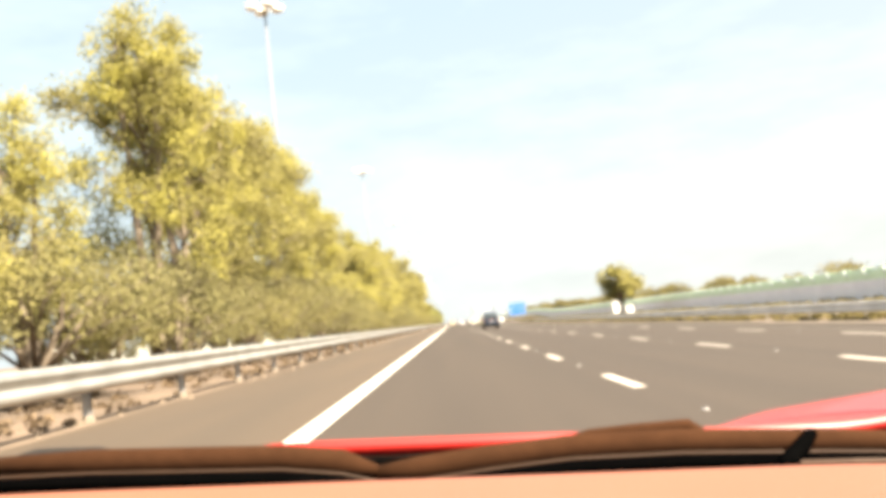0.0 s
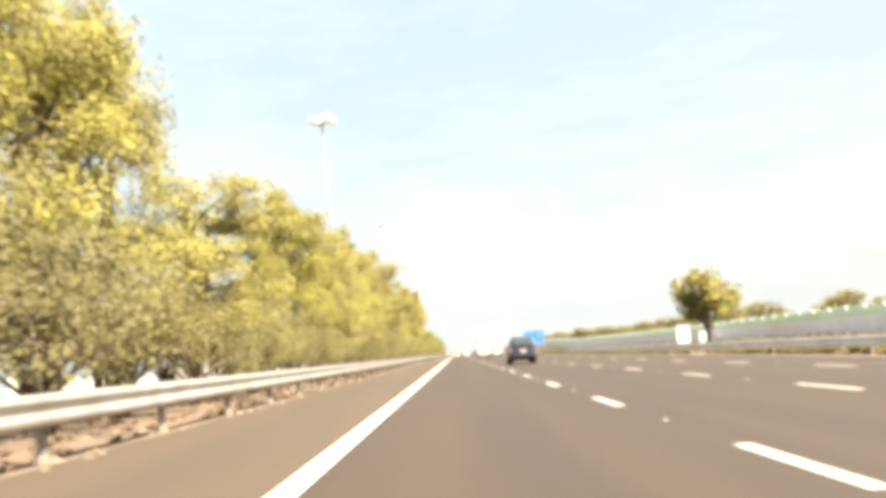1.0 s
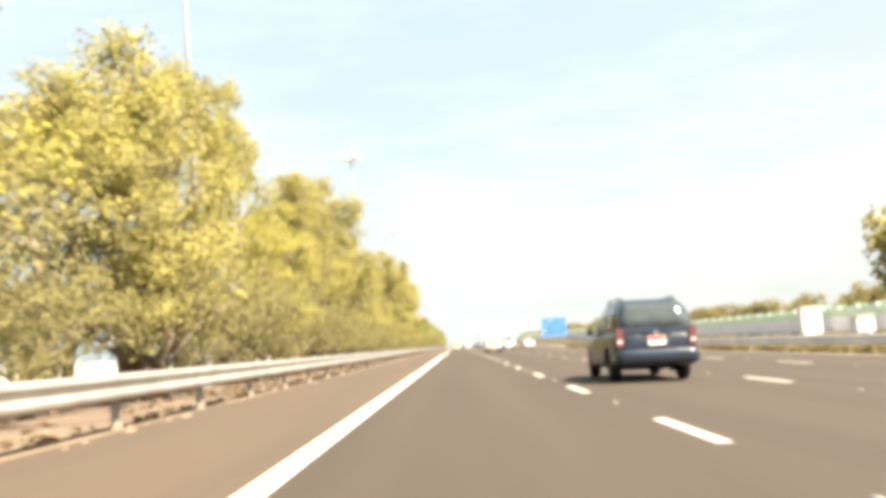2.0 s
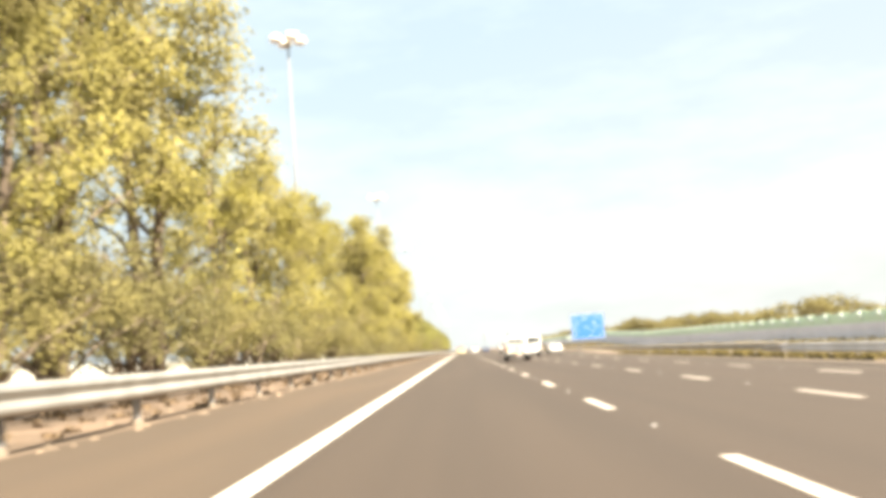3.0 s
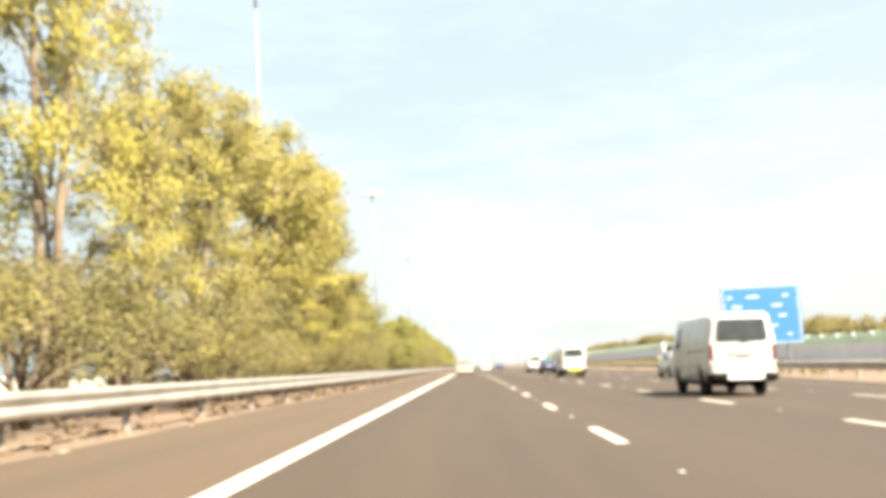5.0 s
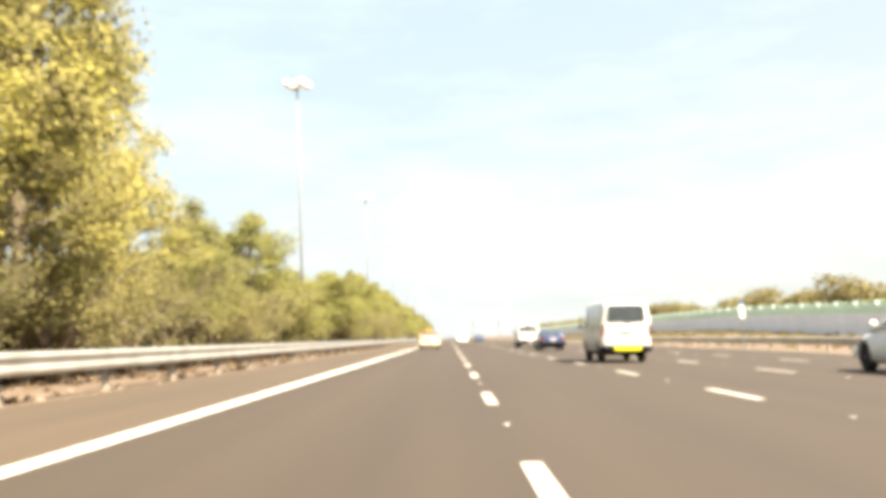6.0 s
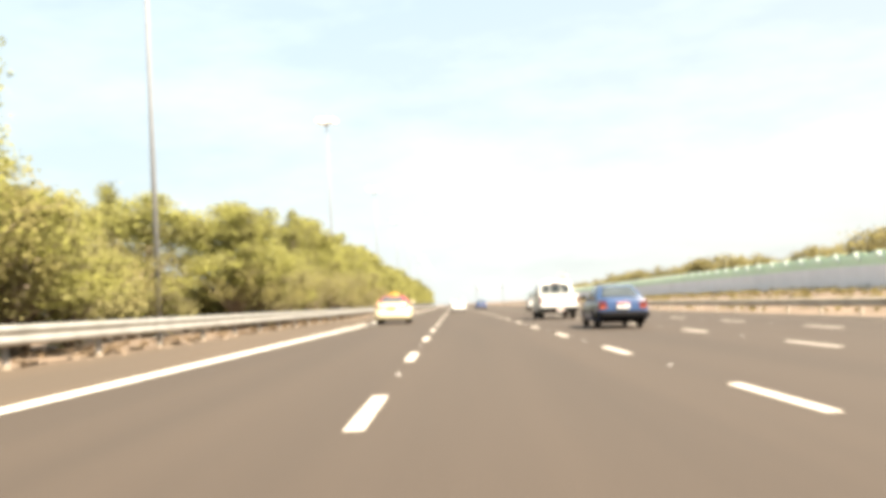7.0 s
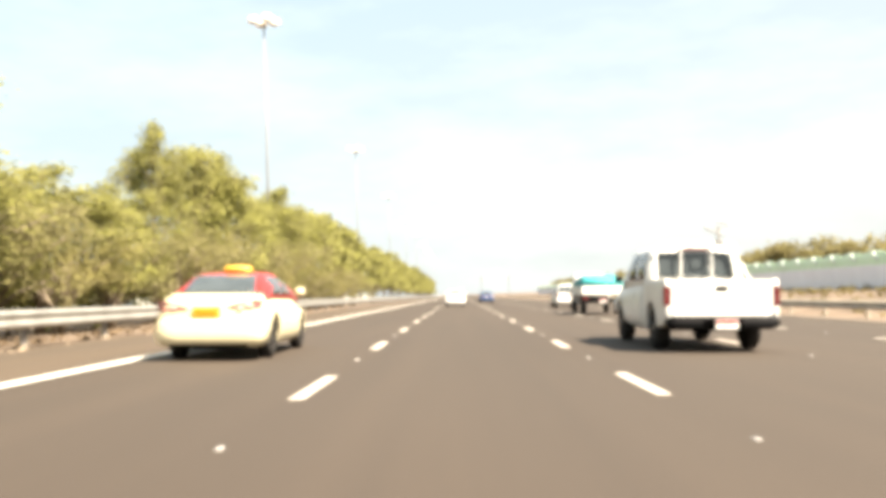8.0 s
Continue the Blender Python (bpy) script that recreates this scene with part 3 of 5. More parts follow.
def grove(*spots):
    """Trees along the verge: how far along each stands, its height, and its breadth as a share."""
    for y, h, w in spots:
        k = len(standing)
        own = random.Random(500 + k)
        stock = TALL if y < 242 else (GREEN_TALL if y < 346 else FAR_TALL)
        kind = k % len(stock)
        if stock is TALL and y > 140:      # duller crowns further on
            kind = 3 + k % 3 if k % 4 else k % 3
        x = -7.2 + own.uniform(-0.4, 0.4) - clearing(y) + 0.8 * (184 < y < 194)
        standing.append(plant(stock, kind, Matrix.LocRotScale((x, y, 0.05), Euler((0, 0, own.uniform(0, 6.28))), (w, w, h / 10.0))))


# groves with low gaps between them
grove((18.7, 6.4, 0.70))
grove((27.6, 11.3, 1.20), (30.8, 12.2, 1.06), (36.0, 11.2, 1.46), (37.3, 10.2, 1.01), (43.0, 10.7, 1.45), (47.1, 12.3, 0.77))
grove((55.0, 10.7, 0.99), (57.6, 9.9, 1.28), (60.5, 10.5, 0.97))
grove((68.1, 7.4, 1.56))
grove((75.4, 4.2, 0.71))
grove((82.6, 7.2, 0.65), (86.3, 10.2, 1.14), (88.1, 10.6, 1.34))
grove((97.3, 8.0, 1.27), (100.6, 9.9, 1.58), (104.7, 10.6, 0.99))
grove((111.9, 12.0, 0.84), (117.0, 7.8, 0.97), (121.2, 8.6, 1.02))
grove((129.6, 11.6, 1.14), (132.6, 12.3, 1.48), (137.4, 12.8, 1.57))
grove((146.4, 9.7, 1.00), (150.8, 9.5, 1.27), (153.6, 10.8, 0.94))
grove((164.8, 8.9, 0.99), (166.8, 10.9, 0.99))
grove((181.3, 6.5, 1.11), (184.9, 12.1, 1.52), (187.8, 12.3, 1.22))
grove((199.9, 14.5, 1.02), (205.6, 10.8, 1.15), (210.5, 11.2, 1.33))
grove((221.4, 13.1, 1.78), (225.9, 14.0, 1.64), (231.8, 12.8, 1.31), (233.7, 14.6, 0.98), (235.7, 10.3, 1.08))
grove((247.0, 6.9, 0.65), (250.1, 5.0, 0.91))
grove((258.1, 7.8, 1.18), (261.5, 5.0, 1.22), (265.7, 4.3, 1.43), (267.7, 5.0, 1.40), (270.0, 5.6, 1.11))
grove((278.4, 6.7, 0.72), (280.5, 6.4, 1.54))
grove((286.8, 6.7, 1.50), (288.7, 6.9, 1.24), (293.2, 4.4, 0.98), (297.9, 5.4, 1.18), (302.5, 5.3, 0.88), (307.4, 8.4, 0.72))
grove((314.5, 8.7, 1.43), (316.6, 8.5, 0.88), (321.2, 7.6, 1.27))
grove((331.5, 8.6, 1.03), (334.0, 8.5, 1.17))
grove((340.6, 8.0, 0.96))
# the row goes on behind the start and far ahead

grove((4.0, 6.4, 0.9), (9.0, 5.8, 0.9), (14.5, 5.6, 0.9))
for k in range(60):
    grove((347.0 + 6.0 * k, rnd.uniform(6.8, 9.2), rnd.uniform(0.9, 1.1)))
grove((224.0, 7.2, 1.30), (229.5, 7.6, 1.30), (239.5, 7.4, 1.20), (244.5, 5.2, 1.10))      # younger trees before the low stretch
for i in range(84):
    y = 3 + 4.4 * i + rnd.uniform(-1.3, 1.3)
    s = rnd.uniform(0.72, 0.98) if y < 238 else rnd.uniform(0.9, 1.15)
    plant(LOW, i % 3, Matrix.LocRotScale((-6.25 + rnd.uniform(-0.6, 0.4) - clearing(y), y, 0.05), Euler((0, 0, rnd.uniform(0, 6.28))), (s, s, s * rnd.uniform(0.8, 1.0))))
for i in range(42):      # a second row among the trunks
    y = 16 + 5.4 * i + rnd.uniform(-1.5, 1.5)
    s = rnd.uniform(0.9, 1.15)
    plant(LOW, (i + 1) % 3, Matrix.LocRotScale((-7.7 + rnd.uniform(-0.4, 0.4), y, 0.05), Euler((0, 0, rnd.uniform(0, 6.28))), (s, s, s * rnd.uniform(0.95, 1.15))))
# a looser row of bushes behind the trunks, thicker further on
BUSH = [tree("bush", "low olive-green bush growing behind the tree trunks", 131 + k, low_lobes(141 + k, 11, 1.7, 2.6), 0.12, (LEAF_GREY, LEAF_GREEN)[k], 1.4, 0.07, "bushes along the verge", 11, 12, 0.45) for k in range(2)]
for i in range(44):
    y = 226 + 2.9 * i
    s = rnd.uniform(0.8, 1.15)
    plant(BUSH, i % 2, Matrix.LocRotScale((-9.4 + rnd.uniform(-0.6, 0.6), y, 0.05), Euler((0, 0, rnd.uniform(0, 6.28))), (s, s, s * rnd.uniform(0.85, 1.05))))
# trees beyond the barrier, and the one at its foot
plant(ROUND, 0, Matrix.LocRotScale((22.8, 118.0, -0.5), Euler((0, 0, 0.5)), (1.4, 1.4, 1.5)))
for i in range(96):
    y = 62 + 9.0 * i if i < 16 else 206 + 4.4 * (i - 16) + rnd.uniform(-3.5, 3.5)
    s = rnd.uniform(0.7, 1.0) * (1.1 if y > 190 else 0.95)
    plant(HAZE, i % 2, Matrix.LocRotScale((34 + rnd.uniform(0, 8), y, bank(y) - 0.4), Euler((0, 0, rnd.uniform(0, 6.28))), (s * 1.25, s * 1.25, s * 0.95)))

# dry grass and low scrub on the right verge
rng = np.random.default_rng(8)
cs, rs = [], []
for i in range(3600):
    y = -5 + 420 * rng.random()
    x = right_edge(y) + 2.4 + (26.2 - right_edge(y)) * rng.random() ** (0.45 if i % 4 else 1.2)
    r = 0.10 + 0.17 * rng.random()
    cs.append((x, y, ground_z(x, y) + r * 0.6))
    rs.append(r)
for i in range(5200):
    y = -5 + 195 * rng.random()
    x = right_edge(y) + 1.5 + 5.0 * rng.random() ** 1.3
    r = 0.09 + 0.12 * rng.random()
    if noise.noise(Vector((x * 0.35, y * 0.16, 3.0))) > -0.28:
        cs.append((x, y, ground_z(x, y) + r * 0.55))
        rs.append(r)
verts, faces = leaf_cards(rng, cs, rs, 11, 0.095)
grass = arrays("grass", verts, faces, DRYGRASS)
tagged(grass, "dry yellow-green grass tufts and scrub on the verge", "grass", kind="stuff")
cs, rs = [], []
for i in range(1500):
    y = -10 + 330 * rng.random()
    x = -3.35 - 4.5 * rng.random() ** 1.5
    cs.append((x, y, 0.12))
    rs.append(0.10 + 0.10 * rng.random())
verts, faces = leaf_cards(rng, cs, rs, 12, 0.06, 0.4)
litter = arrays("leaf_litter", verts, faces, material("dry_litter", (0.13, 0.088, 0.05), 0.9, vary=0.3, scale=2.0, bump=0.0, island=0.4))
tagged(litter, "dry brown leaf litter scattered on the sand", "leaf litter", kind="stuff")
verts, faces = [], []
for i in range(900):
    y = -10 + 330 * rng.random()
    x = -2.78 - 1.6 * rng.random() ** 1.6
    r = 0.03 + 0.09 * rng.random() ** 2
    b0 = len(verts)
    tilt = rng.random() * 6.28
    for k in range(5):
        t = tilt + 1.2566 * k
        verts.append((x + r * (0.7 + 0.5 * rng.random()) * math.cos(t), y + 1.5 * r * math.sin(t), 0.07))
    verts.append((x, y, 0.09 + r * 0.6))
    faces += [(b0 + k, b0 + (k + 1) % 5, b0 + 5) for k in range(5)]
stones = arrays("gravel", verts, faces, material("gravel", (0.16, 0.12, 0.085), 0.9, vary=0.3, scale=2.0, island=0.3))
tagged(stones, "loose pale stones and broken kerb along the shoulder edge", "gravel", kind="stuff")

# ---- signs ----
def road_sign():
    root = thing("road_sign", "large blue motorway sign with unreadable white lettering on two posts", "road sign")
    part("panel", solid(0.0, 4.1, -0.04, 0.04, 1.95, 5.05, bevel=0.02), SIGNBLUE, root, "blue panel")
    bm = bmesh.new()
    for x0, x1, z0, z1 in ((0.08, 4.02, 4.98, 5.01), (0.08, 4.02, 1.99, 2.02), (0.08, 0.11, 2.0, 5.0), (3.99, 4.02, 2.0, 5.0)):
        box(bm, x0, x1, -0.05, -0.041, z0, z1)
    part("border", bm, SIGNWHITE, root)
    for z, words in ((4.45, (0.3, 0.7, 1.3, 2.4, 3.2, 3.7)), (3.95, (0.5, 1.4, 2.6, 3.5)), (3.40, (0.3, 0.9, 1.6, 2.3, 2.9, 3.6)), (2.90, (0.4, 1.2, 2.5, 3.0)), (2.40, (0.3, 1.0, 2.2, 2.8, 3.3, 3.7))):
        for x0, x1 in zip(words[::2], words[1::2]):
            part("lettering", solid(x0, x0 + 0.6 * (x1 - x0), -0.052, -0.041, z, z + 0.065), SIGNWHITE, root)
    for x in (0.8, 3.3):
        part("post", lathe(bmesh.new(), [(0, 0.08), (5.0, 0.08)], "z", 10, (x, 0.12, 0)), POLE, root)
    return root


sign = road_sign()
sign.matrix_basis = pose(15.4, 228.6, -0.88)
cabinet = thing("roadside_cabinet", "white metal equipment cabinet on the verge", "cabinet")
part("body", solid(-1.0, 1.0, -0.5, 0.5, 0.0, 2.3, bevel=0.05), WHITE, cabinet)
part("roof", solid(-1.1, 1.1, -0.6, 0.6, 2.3, 2.42, bevel=0.02), WHITE, cabinet)
part("door", solid(-0.9, 0.9, -0.52, -0.5, 0.2, 2.1, bevel=0.005), SIGNWHITE, cabinet)
cabinet.matrix_basis = pose(26.9, 144.0, -0.5) @ Matrix.Diagonal((0.7, 1, 0.9, 1))
cabinet2 = copy_thing(cabinet, pose(27.2, 136.0, -0.5) @ Matrix.Diagonal((0.8, 1, 0.6, 1)))
gantry = thing("sign_gantry", "distant white overhead sign gantry across the road", "gantry")
part("panel", solid(31, 49, -0.3, 0.3, 13.5, 20, bevel=0.1), SIGNWHITE, gantry)
for x in (27, 53):
    part("post", solid(x - 0.4, x + 0.4, -0.4, 0.4, -1, 18, bevel=0.05), POLE, gantry)
part("beam", solid(27, 53, 0.3, 0.7, 13.6, 14.8, bevel=0.05), POLE, gantry)
gantry.matrix_basis = pose(0, 1150, 0)

white_post = thing("marker_post", "white roadside post with a pale sign head", "marker post")
part("post", lathe(bmesh.new(), [(-0.4, 0.035), (2.0, 0.03)], "z", 12), POLE, white_post)
part("head", solid(-0.13, 0.13, -0.05, 0.05, 1.7, 2.45, bevel=0.03), WALLWHITE, white_post, "pale upright head")
part("cap", solid(-0.11, 0.11, -0.09, 0.09, 2.45, 2.57, bevel=0.02), SIGNBLUE, white_post, "small blue cap")
white_post.matrix_basis = pose(18.6, 259.5, -0.55)

# ---- vehicles ----
def row_at(keys, y):
    """The station (z_low, z_high, half_low, half_mid, half_high) at y, between the keys."""
    ys = [k[0] for k in keys]
    return [float(np.interp(y, ys, [k[c] for k in keys])) for c in range(1, 6)]


def section(row):
    """Half of a rounded cross-section, from the sill up to the middle of the top, as (x, z)."""
    zb, zt, wb, wm, wt = row
    h = zt - zb
    c = min(0.10, h * 0.25)
    return [(wb * 0.86, zb), (wb, zb + c * 0.6), (wb + (wm - wb) * 0.75, zb + h * 0.30), (wm, zb + h * 0.55), (wt + (wm - wt) * 0.3, zt - c * 1.1), (wt, zt - c * 0.5), (wt * 0.90, zt - c * 0.06), (wt * 0.5, zt)]


def loft(keys, arches=(), hub=0.33):
    """A closed rounded body through stations (y, z_low, z_high, half_low, half_mid, half_high); the sills rise over the wheel arches (y, radius)."""
    ys = {k[0] for k in keys}
    for a, b in zip(keys, keys[1:]):
        if b[0] - a[0] > 0.5:
            ys |= {a[0] + (b[0] - a[0]) * i / 3 for i in (1, 2)}
    for yc, r in arches:
        ys = {y for y in ys if abs(y - yc) > r * 1.02} | {yc + r * math.cos(math.pi * i / 12) for i in range(13)} | {yc - r - 0.002, yc + r + 0.002}
    bm = bmesh.new()
    rings = []
    for y in sorted(ys):
        low = -1.0
        for yc, r in arches:
            if abs(y - yc) <= r:
                low = hub + math.sqrt(max(r * r - (y - yc) ** 2, 0.0))
        half = [(x, max(z, low + 0.012 * i)) for i, (x, z) in enumerate(section(row_at(keys, y)))]
        rings.append([bm.verts.new((x, y, z)) for x, z in half + [(-x, z) for x, z in reversed(half)]])
    n = len(rings[0])
    for p, q in zip(rings, rings[1:]):
        for i in range(n):
            bm.faces.new((p[i], p[(i + 1) % n], q[(i + 1) % n], q[i]))
    bm.faces.new(rings[0][::-1])
    bm.faces.new(rings[-1])
    return bm


def sheet_solid(grid, push):
    """A thin solid from a grid of points; push is its thickness as a vector."""
    bm = bmesh.new()
    top = [[bm.verts.new(p) for p in row] for row in grid]
    low = [[bm.verts.new(Vector(p) - Vector(push)) for p in row] for row in grid]
    n, m = len(grid), len(grid[0])
    for i in range(n - 1):
        for j in range(m - 1):
            bm.faces.new((top[i][j], top[i][j + 1], top[i + 1][j + 1], top[i + 1][j]))
            bm.faces.new((low[i][j], low[i + 1][j], low[i + 1][j + 1], low[i][j + 1]))
    rim = [(i, 0) for i in range(n)] + [(n - 1, j) for j in range(1, m)] + [(i, m - 1) for i in range(n - 2, -1, -1)] + [(0, j) for j in range(m - 2, 0, -1)]
    for (a, b), (c, d) in zip(rim, rim[1:] + rim[:1]):
        bm.faces.new((top[a][b], low[a][b], low[c][d], top[c][d]))
    return bm


def flank_x(keys, y, z):
    pts = section(row_at(keys, y))[1:7]
    return float(np.interp(z, [p[1] for p in pts], [p[0] for p in pts]))


def flank_pane(root, name, mat, keys, corners, lift=0.006, label=""):
    """A pane or trim lying on both flanks; corners (y, z): low rear, high rear, high front, low front."""
    (y0, z0), (y1, z1), (y2, z2), (y3, z3) = corners
    for s in (-1, 1):
        grid = []
        for i in range(5):
            u = i / 4
            row = []
            for j in range(5):
                v = j / 4
                y = (y0 * (1 - u) + y1 * u) * (1 - v) + (y3 * (1 - u) + y2 * u) * v
                z = (z0 * (1 - u) + z1 * u) * (1 - v) + (z3 * (1 - u) + z2 * u) * v
                row.append((s * (flank_x(keys, y, z) + lift), y, z))
            grid.append(row)
        part(name, sheet_solid(grid, (s * 0.02, 0, 0)), mat, root, label, True)


def deck_pane(root, name, mat, keys, y0, y1, low, high, lift=0.007, label=""):
    """A pane on the sloping top between two stations; low and high are its half-widths as shares of the top's."""
    grid = []
    for i in range(7):
        u = i / 6
        y = y0 + (y1 - y0) * u
        zb, zt, wb, wm, wt = row_at(keys, y)
        a = wt * (low + (high - low) * u)
        pts = section((zb, zt, wb, wm, wt))[4:]
        row = []
        for j in range(9):
            x = a * (j / 4 - 1)
            z = float(np.interp(abs(x), [p[0] for p in pts][::-1], [p[1] for p in pts][::-1]))
            row.append((x, y - lift, z + lift))
        grid.append(row)
    return part(name, sheet_solid(grid, (0, -0.012, 0.012)), mat, root, label, True)


def rounded(x0, x1, z0, z1, y, r=0.05, thick=0.02, squeeze=0.0):
    """An upright plate with rounded corners, facing -y; squeeze narrows its upper edge, as a share."""
    pts = []
    for cx, cz, t0 in ((x1 - r, z0 + r, -90), (x1 - r, z1 - r, 0), (x0 + r, z1 - r, 90), (x0 + r, z0 + r, 180)):
        pts += [(cx + r * math.cos(radians(t0 + 30 * k)), cz + r * math.sin(radians(t0 + 30 * k))) for k in range(4)]
    mid = (x0 + x1) / 2
    return plate([(mid + (x - mid) * (1 - squeeze * (z - z0) / (z1 - z0)), y, z) for x, z in pts], thick)


def wheel(root, x, y, r, width, side, rim=RIM):
    """side is +1 for the right-hand wheels."""
    at = (x, y, r)
    w = width / 2
    tyre = part("tyre", lathe(bmesh.new(), [(-w * 0.9, r * 0.62), (-w, r * 0.72), (-w, r * 0.88), (-w * 0.8, r * 0.975), (-w * 0.5, r), (w * 0.5, r), (w * 0.8, r * 0.975), (w, r * 0.88), (w, r * 0.72), (w * 0.9, r * 0.62)], "x", 28, at), RUBBER, root, smooth=True)
    o = side * (w - 0.02)
    bm = bmesh.new()
    lathe(bm, [(o - side * 0.06, r * 0.61), (o, r * 0.62), (o + side * 0.008, r * 0.57), (o - side * 0.03, r * 0.50), (o - side * 0.015, r * 0.2), (o + side * 0.01, r * 0.12)], "x", 20, at)
    rim_ob = part("rim", bm, rim, tyre)
    bm = bmesh.new()
    for k in range(5):
        t = radians(72 * k)
        lathe(bm, [(o - side * 0.022, 0.028), (o - side * 0.012, 0.026)], "x", 8, (x, y + 0.36 * r * math.cos(t), r + 0.36 * r * math.sin(t)))
    part("vent_hole", bm, MATTBLACK, rim_ob)


def wheels(root, rear, front, r, width, flank):
    for y in (rear, front):
        for side in (-1, 1):
            wheel(root, side * (flank - 0.045 - width / 2), y, r, width, side)


def rear_box(root, name, mat, x0, x1, z0, z1, y=0.0, depth=0.03, bevel=0.006, label=""):
    return part(name, solid(x0, x1, y - depth, y + 0.03, z0, z1, bevel=bevel), mat, root, label)


def number_plate(root, x, z, y, strip_mat=PLATERED, w=0.34, h=0.17, ground_mat=PLATEWHITE):
    p = rear_box(root, "number_plate", ground_mat, x - w / 2, x + w / 2, z, z + h, y, 0.035, 0.003)
    if strip_mat:
        rear_box(p, "strip", strip_mat, x - w / 2 + 0.01, x + w / 2 - 0.01, z + h * 0.60, z + h - 0.01, y - 0.008, 0.035, 0.0)
    bm = bmesh.new()
    for k in range(5):
        box(bm, x - w * 0.34 + k * w * 0.14, x - w * 0.30 + k * w * 0.14, y - 0.039, y - 0.034, z + h * 0.22, z + h * 0.52)
    part("lettering", bm, BLACK, p)


def mirrors(root, x, y, z, mat):
    for side in (-1, 1):
        m = part("wing_mirror", loft([(y - 0.05, z + 0.01, z + 0.12, 0.065, 0.078, 0.068), (y - 0.02, z, z + 0.13, 0.075, 0.088, 0.078), (y + 0.08, z + 0.03, z + 0.10, 0.035, 0.045, 0.035)]), mat, root, smooth=True)
        m.location.x = side * (x + 0.10)


def underside(root, length, w, top=0.62):
    bm = bmesh.new()
    box(bm, -w, w, 0.30, length - 0.30, 0.24, top, 0.03)
    lathe(bm, [(0.05, 0.05), (0.65, 0.09)], "y", 10, (0.42, 0.05, 0.27))
    part("underbody", bm, MATTBLACK, root, "dark underbody and exhaust")


def seam(root, x0, x1, z0, z1, y=-0.004):
    part("panel_seam", solid(x0, x1, y, y + 0.02, z0, z1), MATTBLACK, root)


def minivan(label, mat):
    root = thing("minivan", label, "minivan", "traffic")
    L, W = 4.55, 0.845
    lower = [(0.0, 0.44, 0.90, 0.66, 0.72, 0.70), (0.04, 0.36, 0.96, 0.75, 0.785, 0.755), (0.15, 0.30, 1.0, 0.80, 0.83, 0.785), (0.9, 0.26, 1.01, 0.81, W, 0.79), (3.1, 0.26, 0.98, 0.81, W, 0.79), (3.9, 0.28, 0.88, 0.79, 0.82, 0.72), (4.4, 0.33, 0.72, 0.70, 0.74, 0.58), (L, 0.40, 0.60, 0.54, 0.58, 0.45)]
    cabin = [(0.02, 0.86, 0.985, 0.76, 0.77, 0.74), (0.10, 0.86, 1.27, 0.78, 0.765, 0.70), (0.22, 0.86, 1.50, 0.78, 0.745, 0.645), (0.36, 0.86, 1.595, 0.78, 0.73, 0.60), (0.8, 0.86, 1.66, 0.78, 0.73, 0.59), (2.2, 0.86, 1.64, 0.78, 0.73, 0.59), (2.85, 0.86, 1.38, 0.78, 0.745, 0.62), (3.55, 0.82, 0.98, 0.74, 0.74, 0.70)]
    r, rear, front = 0.325, 0.95, 3.72
    part("body", loft(lower, ((rear, 0.375), (front, 0.375)), r), mat, root, smooth=True)
    part("cabin", loft(cabin), mat, root, smooth=True)
    deck_pane(root, "rear_window", CABGLASS, cabin, 0.052, 0.30, 0.93, 0.90, label="dark tailgate window")
    for c in (((0.42, 1.06), (0.62, 1.50), (1.22, 1.52), (1.22, 1.06)), ((1.28, 1.06), (1.28, 1.52), (2.05, 1.52), (2.05, 1.06)), ((2.11, 1.06), (2.11, 1.52), (2.32, 1.50), (2.95, 1.06))):
        flank_pane(root, "side_window", GLASS, cabin, c)
    for s in (-1, 1):
        t = part("tail_light", rounded(*sorted((s * 0.65, s * 0.79)), 0.70, 1.08, -0.012, 0.05, -0.09), TAILDULL, root, "tall pinkish-red tail light")
        rear_box(t, "reverse_lamp", TAILWHITE, *sorted((s * 0.68, s * 0.765)), 0.78, 0.83, -0.004, 0.012, 0.004)
        part("roof_rail", tube(bmesh.new(), [(s * 0.52, 0.55, 1.63), (s * 0.54, 0.75, 1.69), (s * 0.54, 2.0, 1.69), (s * 0.53, 2.3, 1.63)], [0.016] * 4, 6), BLACK, root)
    part("bumper", loft([(-0.10, 0.42, 0.60, 0.66, 0.72, 0.70), (-0.07, 0.36, 0.64, 0.76, 0.80, 0.77), (0.05, 0.32, 0.66, 0.80, 0.835, 0.80), (0.5, 0.32, 0.64, 0.81, 0.84, 0.80)]), mat, root, "body-coloured rounded bumper", True)
    part("bumper_strip", solid(-0.70, 0.70, -0.112, -0.09, 0.40, 0.44, bevel=0.008), BLACK, root)
    part("tailgate_recess", rounded(-0.30, 0.30, 0.70, 0.93, 0.006, 0.04, -0.012), BLACK, root)
    number_plate(root, 0, 0.73, 0.0)
    part("badge", lathe(bmesh.new(), [(-0.015, 0.045), (0.03, 0.045)], "y", 16, (0, 0.0, 0.965)), CHROME, root)
    part("wiper", tube(bmesh.new(), [(0.0, 0.025, 1.02), (0.36, 0.045, 1.12)], [0.010, 0.006], 6), BLACK, root)
    seam(root, -0.62, -0.612, 0.66, 0.93)
    seam(root, 0.612, 0.62, 0.66, 0.93)
    mirrors(root, 0.78, 2.95, 0.98, BLACK)
    underside(root, L, 0.60)
    wheels(root, rear, front, r, 0.205, W)
    return root


